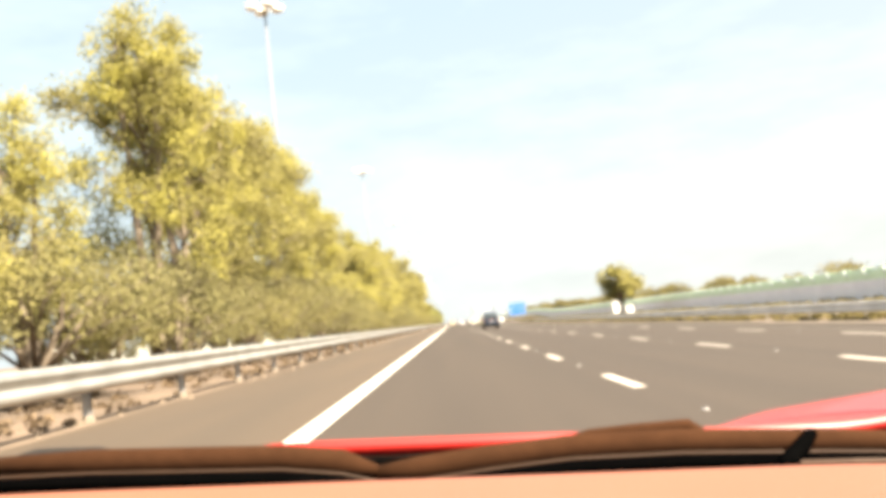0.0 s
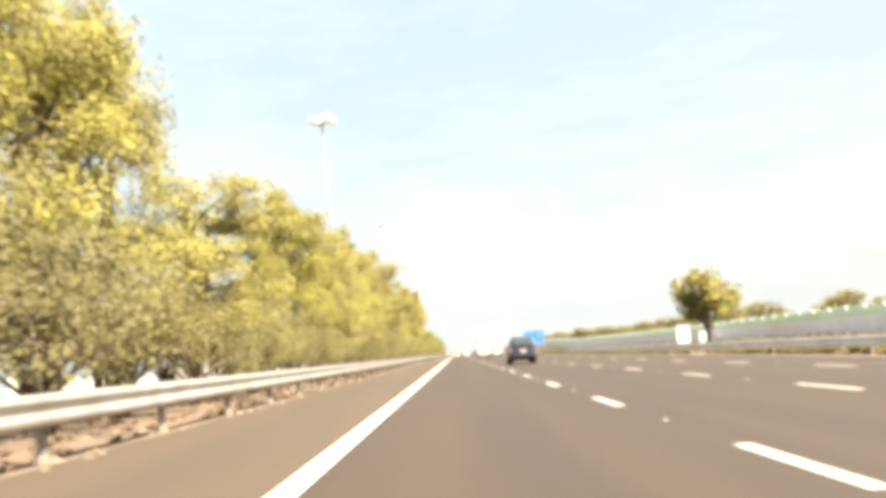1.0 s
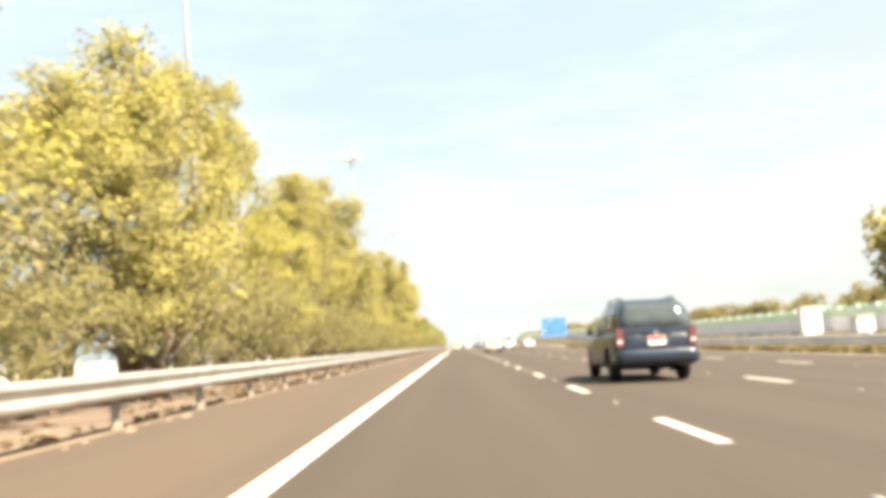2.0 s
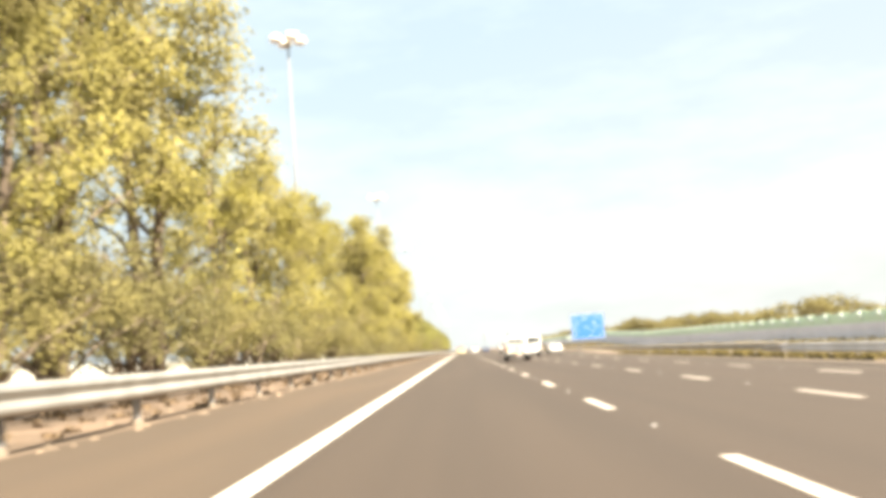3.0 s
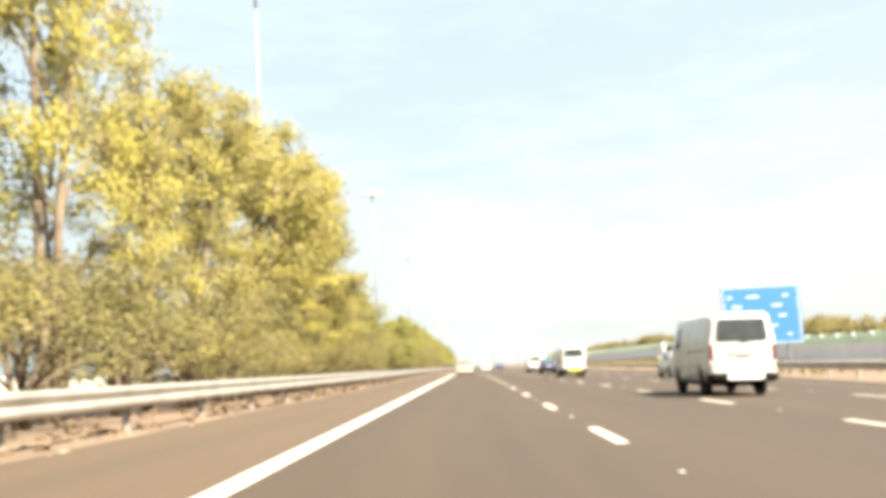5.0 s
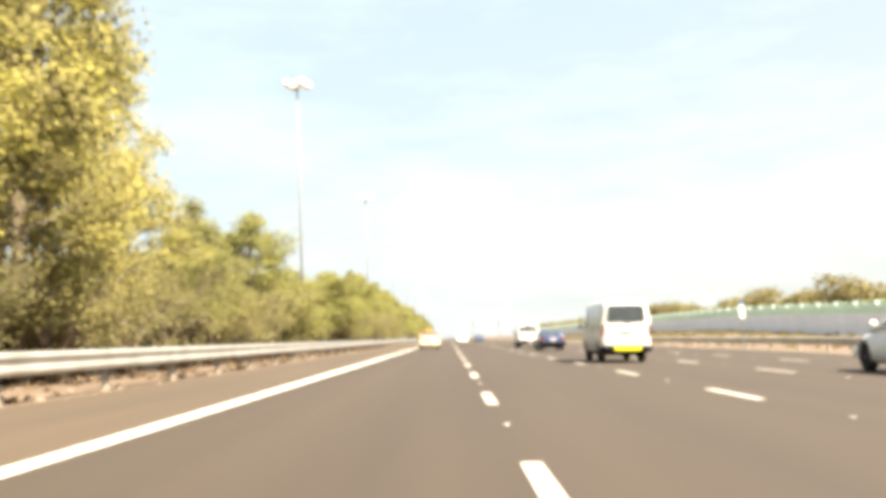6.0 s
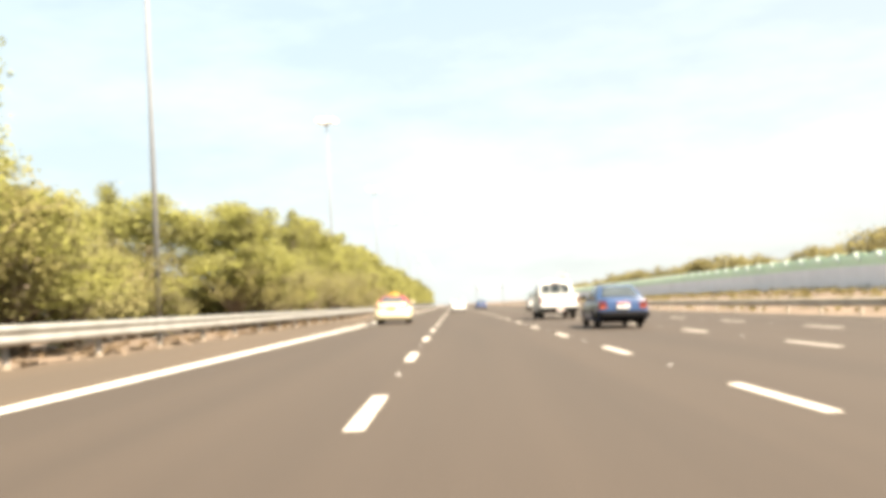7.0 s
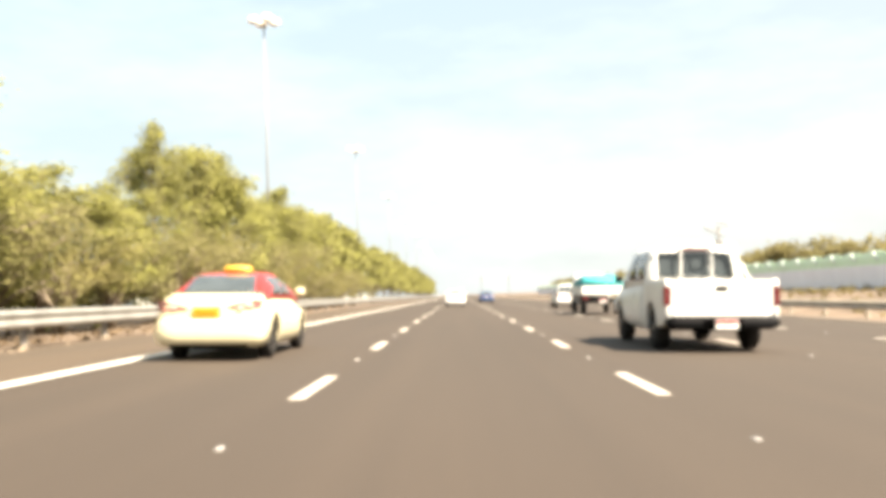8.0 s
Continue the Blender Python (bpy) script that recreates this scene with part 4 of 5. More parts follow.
def panel_van(label, mat, bar):
    root = thing("panel_van", label, "van", "traffic")
    L, W = 4.7, 0.80
    keys = [(0.0, 0.50, 1.86, 0.70, 0.745, 0.61), (0.03, 0.42, 1.93, 0.765, 0.785, 0.65), (0.12, 0.36, 1.975, 0.785, W, 0.67), (0.5, 0.32, 2.0, 0.785, W, 0.68), (3.1, 0.32, 2.0, 0.785, W, 0.68), (3.55, 0.32, 1.95, 0.785, W, 0.67), (4.2, 0.32, 1.38, 0.775, 0.79, 0.70), (4.5, 0.36, 1.10, 0.73, 0.75, 0.66), (L, 0.44, 0.88, 0.62, 0.66, 0.56)]
    r, rear, front = 0.32, 0.98, 3.55
    part("body", loft(keys, ((rear, 0.37), (front, 0.37)), r), mat, root, smooth=True)
    part("rear_window", rounded(-0.63, 0.63, 1.29, 1.84, -0.012, 0.09, -0.03, 0.10), CABGLASS, root, "grey tailgate window with rounded corners")
    flank_pane(root, "side_window", GLASS, keys, ((3.0, 1.20), (3.0, 1.72), (3.55, 1.70), (3.98, 1.20)))
    for y in (1.90, 2.98):
        flank_pane(root, "door_seam", BLACK, keys, ((y, 0.42), (y, 1.80), (y + 0.014, 1.80), (y + 0.014, 0.42)), 0.001)
    flank_pane(root, "slide_rail", BLACK, keys, ((0.35, 1.08), (0.35, 1.10), (1.9, 1.10), (1.9, 1.08)), 0.003)
    flank_pane(root, "door_handle", BLACK, keys, ((1.96, 1.04), (1.96, 1.09), (2.14, 1.09), (2.14, 1.04)), 0.012)
    for s in (-1, 1):
        t = part("tail_light", rounded(*sorted((s * 0.705, s * 0.785)), 0.74, 1.22, -0.008, 0.025, -0.07), TAILRED, root, "tall red tail light")
        rear_box(t, "reverse_lamp", TAILWHITE, *sorted((s * 0.715, s * 0.775)), 0.76, 0.84, 0.002, 0.012, 0.004)
    part("bumper", loft([(-0.12, 0.38, 0.52, 0.66, 0.72, 0.70), (-0.09, 0.34, 0.55, 0.75, 0.79, 0.77), (0.05, 0.33, 0.56, 0.79, 0.806, 0.79), (0.42, 0.33, 0.55, 0.79, 0.806, 0.79)]), BLACK, root, "black plastic bumper", True)
    rear_box(root, "reflector_bar", bar, -0.40, 0.44, 0.40, 0.55, -0.12, 0.014, 0.004, "bright reflective bar")
    rear_box(root, "handle_trim", CHROME, -0.34, 0.34, 0.985, 1.03, 0.0, 0.03)
    part("plate_recess", rounded(-0.24, 0.28, 0.79, 0.985, -0.003, 0.02, -0.012), WHITE, root)
    number_plate(root, 0.02, 0.81, 0.01)
    rear_box(root, "sticker", YELLOW if bar is YELLOW else SIGNWHITE, 0.30, 0.50, 1.10, 1.16, 0.0, 0.012, 0.0)
    part("wiper", tube(bmesh.new(), [(-0.05, -0.03, 1.27), (0.34, -0.03, 1.36)], [0.012, 0.007], 6), BLACK, root)
    seam(root, -0.69, -0.683, 0.56, 1.88)
    seam(root, 0.683, 0.69, 0.56, 1.88)
    mirrors(root, 0.80, 3.95, 1.15, BLACK)
    underside(root, L, 0.58, 0.70)
    wheels(root, rear, front, r, 0.19, W)
    return root


def pickup(label, mat, crew):
    root = thing("pickup_truck", label, "pickup truck", "traffic")
    L, W = (5.5, 0.963) if crew else (4.9, 0.85)
    zb, rail, roof = (0.56, 1.20, 1.88) if crew else (0.50, 1.06, 1.58)
    bed = 1.75 if crew else 2.28
    r, wide = (0.385, 0.25) if crew else (0.345, 0.21)
    rear, front_w = (1.18, 4.43) if crew else (1.08, 3.95)
    ar = r + 0.075
    # load bed: two flanks cut over the wheels, floor, headboard and tailgate
    for s in (-1, 1):
        part("bed_side", loft([(0.0, zb + 0.02, rail - 0.03, 0.035, 0.045, 0.035), (0.03, zb, rail, 0.05, 0.06, 0.05), (0.25, zb - 0.13, rail + 0.004, 0.055, 0.065, 0.055), (bed, zb - 0.22, rail + 0.004, 0.055, 0.065, 0.055)], ((rear, ar),), r), mat, root, smooth=True).location.x = s * (W - 0.065)
        part("bed_rail", solid(*sorted((s * (W - 0.13), s * (W - 0.005))), 0.03, bed, rail, rail + 0.028, bevel=0.01), BLACK if not crew else mat, root)
        part("wheel_housing", solid(*sorted((s * (W - 0.36), s * (W - 0.11))), rear - 0.5, rear + 0.5, zb + 0.1, r + ar + 0.05, bevel=0.06), MATTBLACK, root)
    part("bed_floor", solid(-W + 0.11, W - 0.11, 0.05, bed, zb + 0.06, zb + 0.12), mat, root)
    part("headboard", solid(-W + 0.11, W - 0.11, bed - 0.04, bed, zb + 0.12, rail), mat, root)
    gate = part("tailgate", rounded(-W + 0.13, W - 0.13, zb + 0.05, rail + 0.012, 0.0, 0.03, -0.07), mat, root, "white tailgate")
    part("tailgate_ridge", solid(-W + 0.20, W - 0.20, -0.012, 0.01, rail - 0.03, rail - 0.012, bevel=0.004), mat, gate)
    nose = [(bed + 0.02, zb - 0.24, rail, W - 0.01, W, W - 0.06), (bed + 1.4, zb - 0.24, rail, W - 0.02, W, W - 0.07), (L - 0.75, zb - 0.08, rail - 0.05, W - 0.02, W, W - 0.13), (L - 0.15, zb - 0.02, rail - 0.18, W - 0.08, W - 0.05, W - 0.20), (L, zb + 0.05, rail - 0.34, W - 0.25, W - 0.2, W - 0.3)]
    part("body", loft(nose, ((front_w, ar),), r), mat, root, smooth=True)
    ci = 0.15 if crew else 0.19      # how far the cab stands in from the flank
    front = bed + (2.05 if crew else 1.15)
    cab = [(bed + 0.03, rail - 0.10, roof - 0.16, W - 0.05, W - ci + 0.06, W - ci - 0.02), (bed + 0.07, rail - 0.10, roof - 0.05, W - 0.05, W - ci + 0.06, W - ci - 0.04), (bed + 0.2, rail - 0.10, roof, W - 0.05, W - ci + 0.06, W - ci - 0.07), (front - 0.2, rail - 0.10, roof - 0.01, W - 0.05, W - ci + 0.06, W - ci - 0.07), (front + 0.35, rail - 0.10, rail + 0.30, W - 0.05, W - 0.07, W - 0.14), (front + 0.65, rail - 0.12, rail + 0.02, W - 0.07, W - 0.09, W - 0.14)]
    part("cab", loft(cab), mat, root, smooth=True)
    ww = W - ci - (0.05 if crew else 0.055)
    cuts = [-ww, -ww * 0.36, ww * 0.36, ww] if crew else [-ww, -ww * 0.48, 0.02, ww * 0.50, ww]
    for x0, x1 in zip(cuts, cuts[1:]):
        lo, hi = (0.10, 0.12) if crew else (0.12, 0.085)
        g = 0.016 if crew else 0.022
        lean = 0.10
        a, b, zl, zh = x0 + g, x1 - g, rail + lo, roof - hi
        part("rear_window", plate([(a, bed + 0.018, zl), (b, bed + 0.018, zl), (b * (1 - lean), bed + 0.034, zh), (a * (1 - lean), bed + 0.034, zh)], 0.012), CABGLASS, root)
    spans = [(bed + 0.28, bed + 1.02, 0.12, 0.02), (bed + 1.10, bed + 1.75, 0.02, 0.30)] if crew else [(bed + 0.25, bed + 0.92, 0.06, 0.26)]
    for y0, y1, k0, k1 in spans:
        flank_pane(root, "side_window", GLASS, cab, ((y0, rail + 0.05), (y0 + k0, roof - 0.13), (y1, roof - 0.13), (y1 + k1, rail + 0.05)))
    for y in ([bed + 0.22, bed + 1.06, bed + 2.0] if crew else [bed + 0.18, bed + 1.22]):
        flank_pane(root, "door_seam", BLACK, nose, ((y, zb), (y, rail - 0.08), (y + 0.012, rail - 0.08), (y + 0.012, zb)), 0.001)
    for s in (-1, 1):
        x0, x1 = sorted((s * (W - (0.105 if crew else 0.125)), s * (W - 0.002)))
        t = part("tail_light", rounded(x0, x1, rail - (0.42 if crew else 0.46), rail - (0.09 if crew else 0.05), -0.006, 0.02, -0.12), TAILRED, root, "red tail light")
        if not crew:
            rear_box(t, "indicator", TAILORANGE, x0 + 0.008, x1 - 0.008, rail - 0.34, rail - 0.20, 0.0, 0.012, 0.004)
            rear_box(t, "reverse_lamp", TAILWHITE, x0 + 0.02, x1 - 0.02, rail - 0.43, rail - 0.385, 0.0, 0.012, 0.004)
    part("bumper", loft([(-0.17, zb - 0.14, zb - 0.01, W - 0.22, W - 0.14, W - 0.16), (-0.13, zb - 0.17, zb + 0.03, W - 0.10, W - 0.04, W - 0.06), (0.02, zb - 0.17, zb + 0.04, W - 0.05, W - 0.01, W - 0.03), (0.22, zb - 0.12, zb + 0.02, W - 0.05, W - 0.02, W - 0.04)]), BLACK if crew else BUMPERGREY, root, "black step bumper" if crew else "pale grey steel step bumper", True)
    part("step_recess", rounded(-0.36, 0.30, zb - 0.15, zb + 0.0, -0.175, 0.03, -0.02), MATTBLACK, root)
    number_plate(root, -0.03 if not crew else 0.02, zb - 0.155, -0.17, PLATERED, 0.36, 0.15)
    if crew:
        part("tailgate_handle", rounded(-0.10, 0.10, rail - 0.17, rail - 0.09, -0.012, 0.02, -0.02), BLACK, gate)
    mirrors(root, W - 0.02, front + 0.15, rail + 0.02, BLACK)
    bm = bmesh.new()
    for s in (-1, 1):
        box(bm, *sorted((s * W * 0.42, s * W * 0.55)), 0.1, L - 0.4, zb - 0.16, zb - 0.02)
    lathe(bm, [(-W * 0.8, 0.06), (-0.12, 0.06), (-0.1, 0.13), (0.1, 0.13), (0.12, 0.06), (W * 0.8, 0.06)], "x", 12, (0, rear, r))
    lathe(bm, [(0.0, 0.26), (0.16, 0.28)], "z", 14, (0, 0.45, zb - 0.20))
    box(bm, -W + 0.12, W - 0.12, 0.3, L - 0.5, zb - 0.05, zb + 0.06)
    box(bm, -W * 0.7, W * 0.35, 0.25, 0.8, zb - 0.18, zb, 0.03)
    box(bm, -W + 0.30, W - 0.30, 1.8, L - 0.5, zb - 0.18, zb + 0.2, 0.03)
    part("chassis", bm, MATTBLACK, root, "dark chassis frame and axle")
    wheels(root, rear, front_w, r, wide, W)
    if crew:
        hoop = [(-W + 0.13, bed - 0.10, rail), (-W + 0.15, bed - 0.10, rail + 0.1), (-W + 0.25, bed - 0.10, roof - 0.03), (-W + 0.34, bed - 0.10, roof + 0.035), (W - 0.34, bed - 0.10, roof + 0.035), (W - 0.25, bed - 0.10, roof - 0.03), (W - 0.15, bed - 0.10, rail + 0.1), (W - 0.13, bed - 0.10, rail)]
        part("roll_bar", tube(bmesh.new(), hoop, [0.03] * len(hoop), 8), mat, root, "white roll bar", True)
        for s in (-1, 1):
            part("guard_bar", tube(bmesh.new(), [(s * 0.29, bed - 0.10, rail), (s * 0.28, bed - 0.10, roof + 0.03)], [0.018, 0.018], 8), mat, root)
            part("stay", tube(bmesh.new(), [(s * (W - 0.12), bed - 0.62, rail), (s * (W - 0.20), bed - 0.12, rail + 0.42)], [0.02, 0.02], 8), mat, root)
        part("aerial_mast", lathe(bmesh.new(), [(roof + 0.0, 0.07), (roof + 0.10, 0.06), (roof + 0.11, 0.03), (roof + 0.34, 0.03)], "z", 8, (0.42, bed - 0.12, 0)), POSTSTEEL, root)
        ring = part("beacon_ring", tube(bmesh.new(), [(0.42 + 0.25 * math.cos(radians(20 * k)), bed - 0.12 + 0.22 * math.sin(radians(20 * k)), roof + 0.33 + 0.12 * math.sin(radians(20 * k))) for k in range(19)], [0.022] * 19, 6), POSTSTEEL, root, "pale open ring on a mast", True)
        part("spoke", tube(bmesh.new(), [(0.18, bed - 0.12, roof + 0.33), (0.66, bed - 0.12, roof + 0.33)], [0.010, 0.010], 6), POSTSTEEL, ring)
        rear_box(root, "brake_light", TAILRED, -0.3, 0.3, roof - 0.085, roof - 0.04, bed + 0.06, 0.05)
    else:
        rear_box(gate, "yellow_stripe", YELLOW, -0.44, 0.22, rail - 0.15, rail - 0.085, 0.0, 0.005, 0.0)
        rear_box(gate, "yellow_stripe", YELLOW, -0.43, 0.30, rail - 0.45, rail - 0.40, 0.0, 0.005, 0.0)
        rear_box(gate, "yellow_stripe", YELLOW, -0.69, -0.50, rail - 0.31, rail - 0.20, 0.0, 0.005, 0.0)
        for i in range(6):
            x = -0.47 + 0.132 * i
            bm = bmesh.new()
            for a, b, c, d in ((0, 0.098, 0.0, 0.024), (0, 0.098, 0.116, 0.140), (0, 0.024, 0.0, 0.140), (0.074, 0.098, 0.0, 0.140)):
                box(bm, x + a, x + b, -0.006, 0.0, rail - 0.355 + c, rail - 0.355 + d)
            part("lettering", bm, LETTERRED, gate)
        for s in (-1, 1):
            for pts in ([(0.30, -0.17), (0.55, -0.14), (1.35, -0.10), (1.05, -0.20), (0.62, -0.25)], [(1.5, -0.16), (2.2, -0.20), (3.3, -0.46), (2.4, -0.38), (1.8, -0.28)]):
                c = [(s * (W + 0.003), y, rail + z) for y, z in pts]
                part("side_decal", plate(c if s < 0 else c[::-1], 0.004), DECAL, root, "brown flash decal")
    return root


def saloon(label, mat, roof_mat, old=False, taxi=False, kind_name="saloon_car"):
    root = thing(kind_name, label, "car", "traffic")
    if old:
        L, W, deck, roof, r, rear, front = 4.35, 0.79, 0.94, 1.36, 0.285, 0.92, 3.40
        lower = [(0.0, 0.34, 0.84, 0.64, 0.70, 0.62), (0.03, 0.28, 0.90, 0.72, 0.755, 0.67), (0.12, 0.24, 0.935, 0.76, 0.78, 0.69), (0.7, 0.21, 0.95, 0.77, W, 0.70), (2.9, 0.20, 0.90, 0.77, W, 0.70), (3.7, 0.24, 0.80, 0.75, 0.77, 0.64), (4.2, 0.28, 0.68, 0.68, 0.71, 0.56), (L, 0.36, 0.56, 0.52, 0.56, 0.44)]
        cabin = [(0.52, 0.84, 0.945, 0.72, 0.72, 0.66), (0.78, 0.84, 1.13, 0.72, 0.70, 0.60), (1.02, 0.84, 1.28, 0.72, 0.69, 0.55), (1.25, 0.84, 1.345, 0.72, 0.68, 0.53), (1.8, 0.84, roof, 0.72, 0.68, 0.53), (2.3, 0.84, 1.33, 0.72, 0.68, 0.53), (2.7, 0.84, 1.12, 0.72, 0.70, 0.58), (3.1, 0.80, 0.90, 0.70, 0.71, 0.64)]
        glass = (0.545, 1.10)
        panes = (((1.02, 0.97), (1.22, 1.25), (1.72, 1.27), (1.72, 0.97)), ((1.80, 0.97), (1.80, 1.27), (2.28, 1.25), (2.72, 0.97)))
    else:
        L, W, deck, roof, r, rear, front = 4.56, 0.846, 1.01, 1.38, 0.315, 0.96, 3.58
        lower = [(0.0, 0.36, 0.90, 0.58, 0.68, 0.55), (0.03, 0.30, 0.965, 0.68, 0.745, 0.62), (0.10, 0.26, 1.0, 0.76, 0.80, 0.67), (0.25, 0.22, 1.015, 0.80, 0.83, 0.70), (0.8, 0.20, 1.01, 0.82, W, 0.73), (3.0, 0.19, 0.95, 0.82, W, 0.74), (3.9, 0.23, 0.82, 0.80, 0.82, 0.66), (4.4, 0.28, 0.68, 0.70, 0.73, 0.54), (L, 0.36, 0.56, 0.52, 0.56, 0.42)]
        cabin = [(0.56, 0.90, 1.008, 0.76, 0.76, 0.68), (0.80, 0.90, 1.145, 0.77, 0.745, 0.63), (1.10, 0.90, 1.285, 0.77, 0.735, 0.58), (1.40, 0.90, 1.355, 0.77, 0.725, 0.55), (1.95, 0.90, roof, 0.77, 0.72, 0.54), (2.5, 0.90, 1.355, 0.77, 0.72, 0.54), (2.95, 0.90, 1.18, 0.77, 0.74, 0.60), (3.45, 0.84, 0.96, 0.74, 0.75, 0.68)]
        glass = (0.565, 1.24)
        panes = (((1.02, 1.00), (1.36, 1.29), (1.88, 1.31), (1.88, 1.00)), ((1.93, 1.00), (1.93, 1.31), (2.50, 1.29), (3.08, 1.00)))
    part("body", loft(lower, ((rear, r + 0.055), (front, r + 0.055)), r), mat, root, smooth=True)
    part("cabin", loft(cabin), roof_mat, root, smooth=True)
    deck_pane(root, "rear_window", CABGLASS, cabin, *glass, 0.88, 0.84, label="sloping rear window")
    for c in panes:
        flank_pane(root, "side_window", GLASS if old else CABGLASS, cabin, c)
    for y in (panes[0][3][0] - 0.62, panes[1][0][0] - 0.04, panes[1][3][0] - 0.02):
        flank_pane(root, "door_seam", BLACK, lower, ((y, 0.36), (y, deck - 0.12), (y + 0.012, deck - 0.12), (y + 0.012, 0.36)), 0.001)
    if old:
        y0, y1 = rear + r + 0.09, front - r - 0.09
        flank_pane(root, "side_strip", BLACK, lower, ((y0, 0.50), (y0, 0.55), (y1, 0.55), (y1, 0.50)), 0.006)
    for s in (-1, 1):
        if old:
            t = part("tail_light", rounded(*sorted((s * 0.50, s * 0.72)), 0.62, 0.84, -0.008, 0.02, -0.06), TAILRED, root, "square red tail light")
            rear_box(t, "indicator", TAILORANGE, *sorted((s * 0.51, s * 0.71)), 0.625, 0.675, 0.002, 0.012, 0.004)
        else:
            c = [(s * 0.30, -0.012, 0.80), (s * 0.66, 0.0, 0.775), (s * 0.79, 0.10, 0.80), (s * 0.80, 0.14, 0.90), (s * 0.70, 0.02, 0.905), (s * 0.46, -0.008, 0.845)]
            t = part("tail_light", plate(c if s > 0 else c[::-1], 0.02), TAILPINK, root, "swept pinkish-red tail light")
            c = [(s * 0.44, -0.034, 0.803), (s * 0.54, -0.028, 0.798), (s * 0.55, -0.027, 0.825), (s * 0.48, -0.030, 0.827)]
            part("reverse_lamp", plate(c if s > 0 else c[::-1], 0.008), TAILWHITE, t)
    if old:
        part("bumper", loft([(-0.12, 0.36, 0.50, 0.62, 0.68, 0.66), (-0.09, 0.32, 0.53, 0.72, 0.77, 0.75), (0.06, 0.31, 0.54, 0.78, 0.80, 0.785), (0.5, 0.31, 0.53, 0.785, 0.803, 0.79)]), BLACK, root, "dark plastic wraparound bumper", True)
        part("valance", solid(-0.66, 0.66, 0.0, 0.12, 0.18, 0.34, bevel=0.03), MATTBLACK, root)
        part("boot_lip", loft([(0.03, 0.90, 0.935, 0.55, 0.60, 0.58), (0.12, 0.915, 0.95, 0.60, 0.64, 0.62)]), mat, root)
    else:
        part("bumper", loft([(-0.07, 0.36, 0.58, 0.50, 0.62, 0.52), (-0.04, 0.27, 0.63, 0.68, 0.755, 0.69), (0.06, 0.22, 0.66, 0.79, 0.83, 0.795), (0.45, 0.20, 0.62, 0.82, 0.85, 0.82)]), mat, root, "cream rounded bumper" if taxi else "", True)
        part("valance", solid(-0.60, 0.60, -0.01, 0.14, 0.19, 0.31, bevel=0.03), MATTBLACK, root)
        part("boot_lip", loft([(0.02, 0.94, 0.985, 0.40, 0.56, 0.50), (0.10, 0.97, 1.012, 0.50, 0.62, 0.58), (0.2, 0.98, 1.018, 0.55, 0.62, 0.60)]), mat, root, smooth=True)
    if taxi:
        number_plate(root, -0.02, 0.665, -0.012, None, 0.40, 0.15, PLATEORANGE)
        sign_box = part("taxi_sign", loft([(1.80, roof - 0.02, roof + 0.10, 0.20, 0.22, 0.19), (1.84, roof - 0.02, roof + 0.115, 0.21, 0.23, 0.20), (1.98, roof - 0.02, roof + 0.115, 0.21, 0.23, 0.20), (2.02, roof - 0.02, roof + 0.10, 0.20, 0.22, 0.19)]), SIGNYELLOW, root, "yellow roof sign", True)
        bm = bmesh.new()
        for i in range(4):
            box(bm, -0.14 + 0.075 * i, -0.10 + 0.075 * i, 1.793, 1.80, roof + 0.035, roof + 0.075)
        part("lettering", bm, DECALRED, sign_box)
    else:
        number_plate(root, 0, 0.62 if old else 0.665, -0.008, PLATERED, 0.36, 0.18 if old else 0.15)
    mirrors(root, W - 0.06, panes[1][3][0] - 0.15, deck - 0.02, BLACK if old else mat)
    underside(root, L, W - 0.24, 0.55)
    wheels(root, rear, front, r, 0.175 if old else 0.20, W)
    return root


def tipper(label):
    root = thing("flatbed_truck", label, "truck", "traffic")
    part("load_bed", solid(-1.0, 1.0, 0.0, 3.6, 0.95, 1.35, bevel=0.03), WHITE, root)
    part("tarpaulin", loft([(0.05, 1.30, 1.75, 0.95, 0.98, 0.80), (1.6, 1.30, 1.95, 0.96, 1.0, 0.82), (3.4, 1.30, 1.80, 0.95, 0.98, 0.8)]), TURQUOISE, root, "turquoise tarpaulin load", True)
    part("cab", loft([(3.7, 0.6, 2.0, 0.9, 0.92, 0.8), (4.3, 0.5, 2.05, 0.92, 0.95, 0.82), (5.1, 0.5, 1.5, 0.92, 0.95, 0.85), (5.3, 0.55, 1.0, 0.85, 0.88, 0.8)]), WHITE, root, smooth=True)
    bm = bmesh.new()
    box(bm, -0.4, 0.4, 0.1, 5.0, 0.55, 0.8)
    box(bm, -0.95, 0.95, 0.02, 0.12, 0.55, 0.72)
    part("chassis", bm, BLACK, root)
    for s in (-1, 1):
        rear_box(root, "tail_light", TAILRED, *sorted((s * 0.7, s * 0.95)), 0.72, 0.85, 0.05, 0.04)
    number_plate(root, 0, 0.58, 0.0)
    wheels(root, 1.0, 4.3, 0.4, 0.24, 0.98)
    return root


def park(ob, x, y, yaw=0.0):
    ob.matrix_basis = Matrix.Translation((x, y, -FALL * x + 0.002)) @ Matrix.Rotation(math.atan(FALL), 4, "Y") @ Matrix.Rotation(radians(yaw), 4, "Z")
    return ob


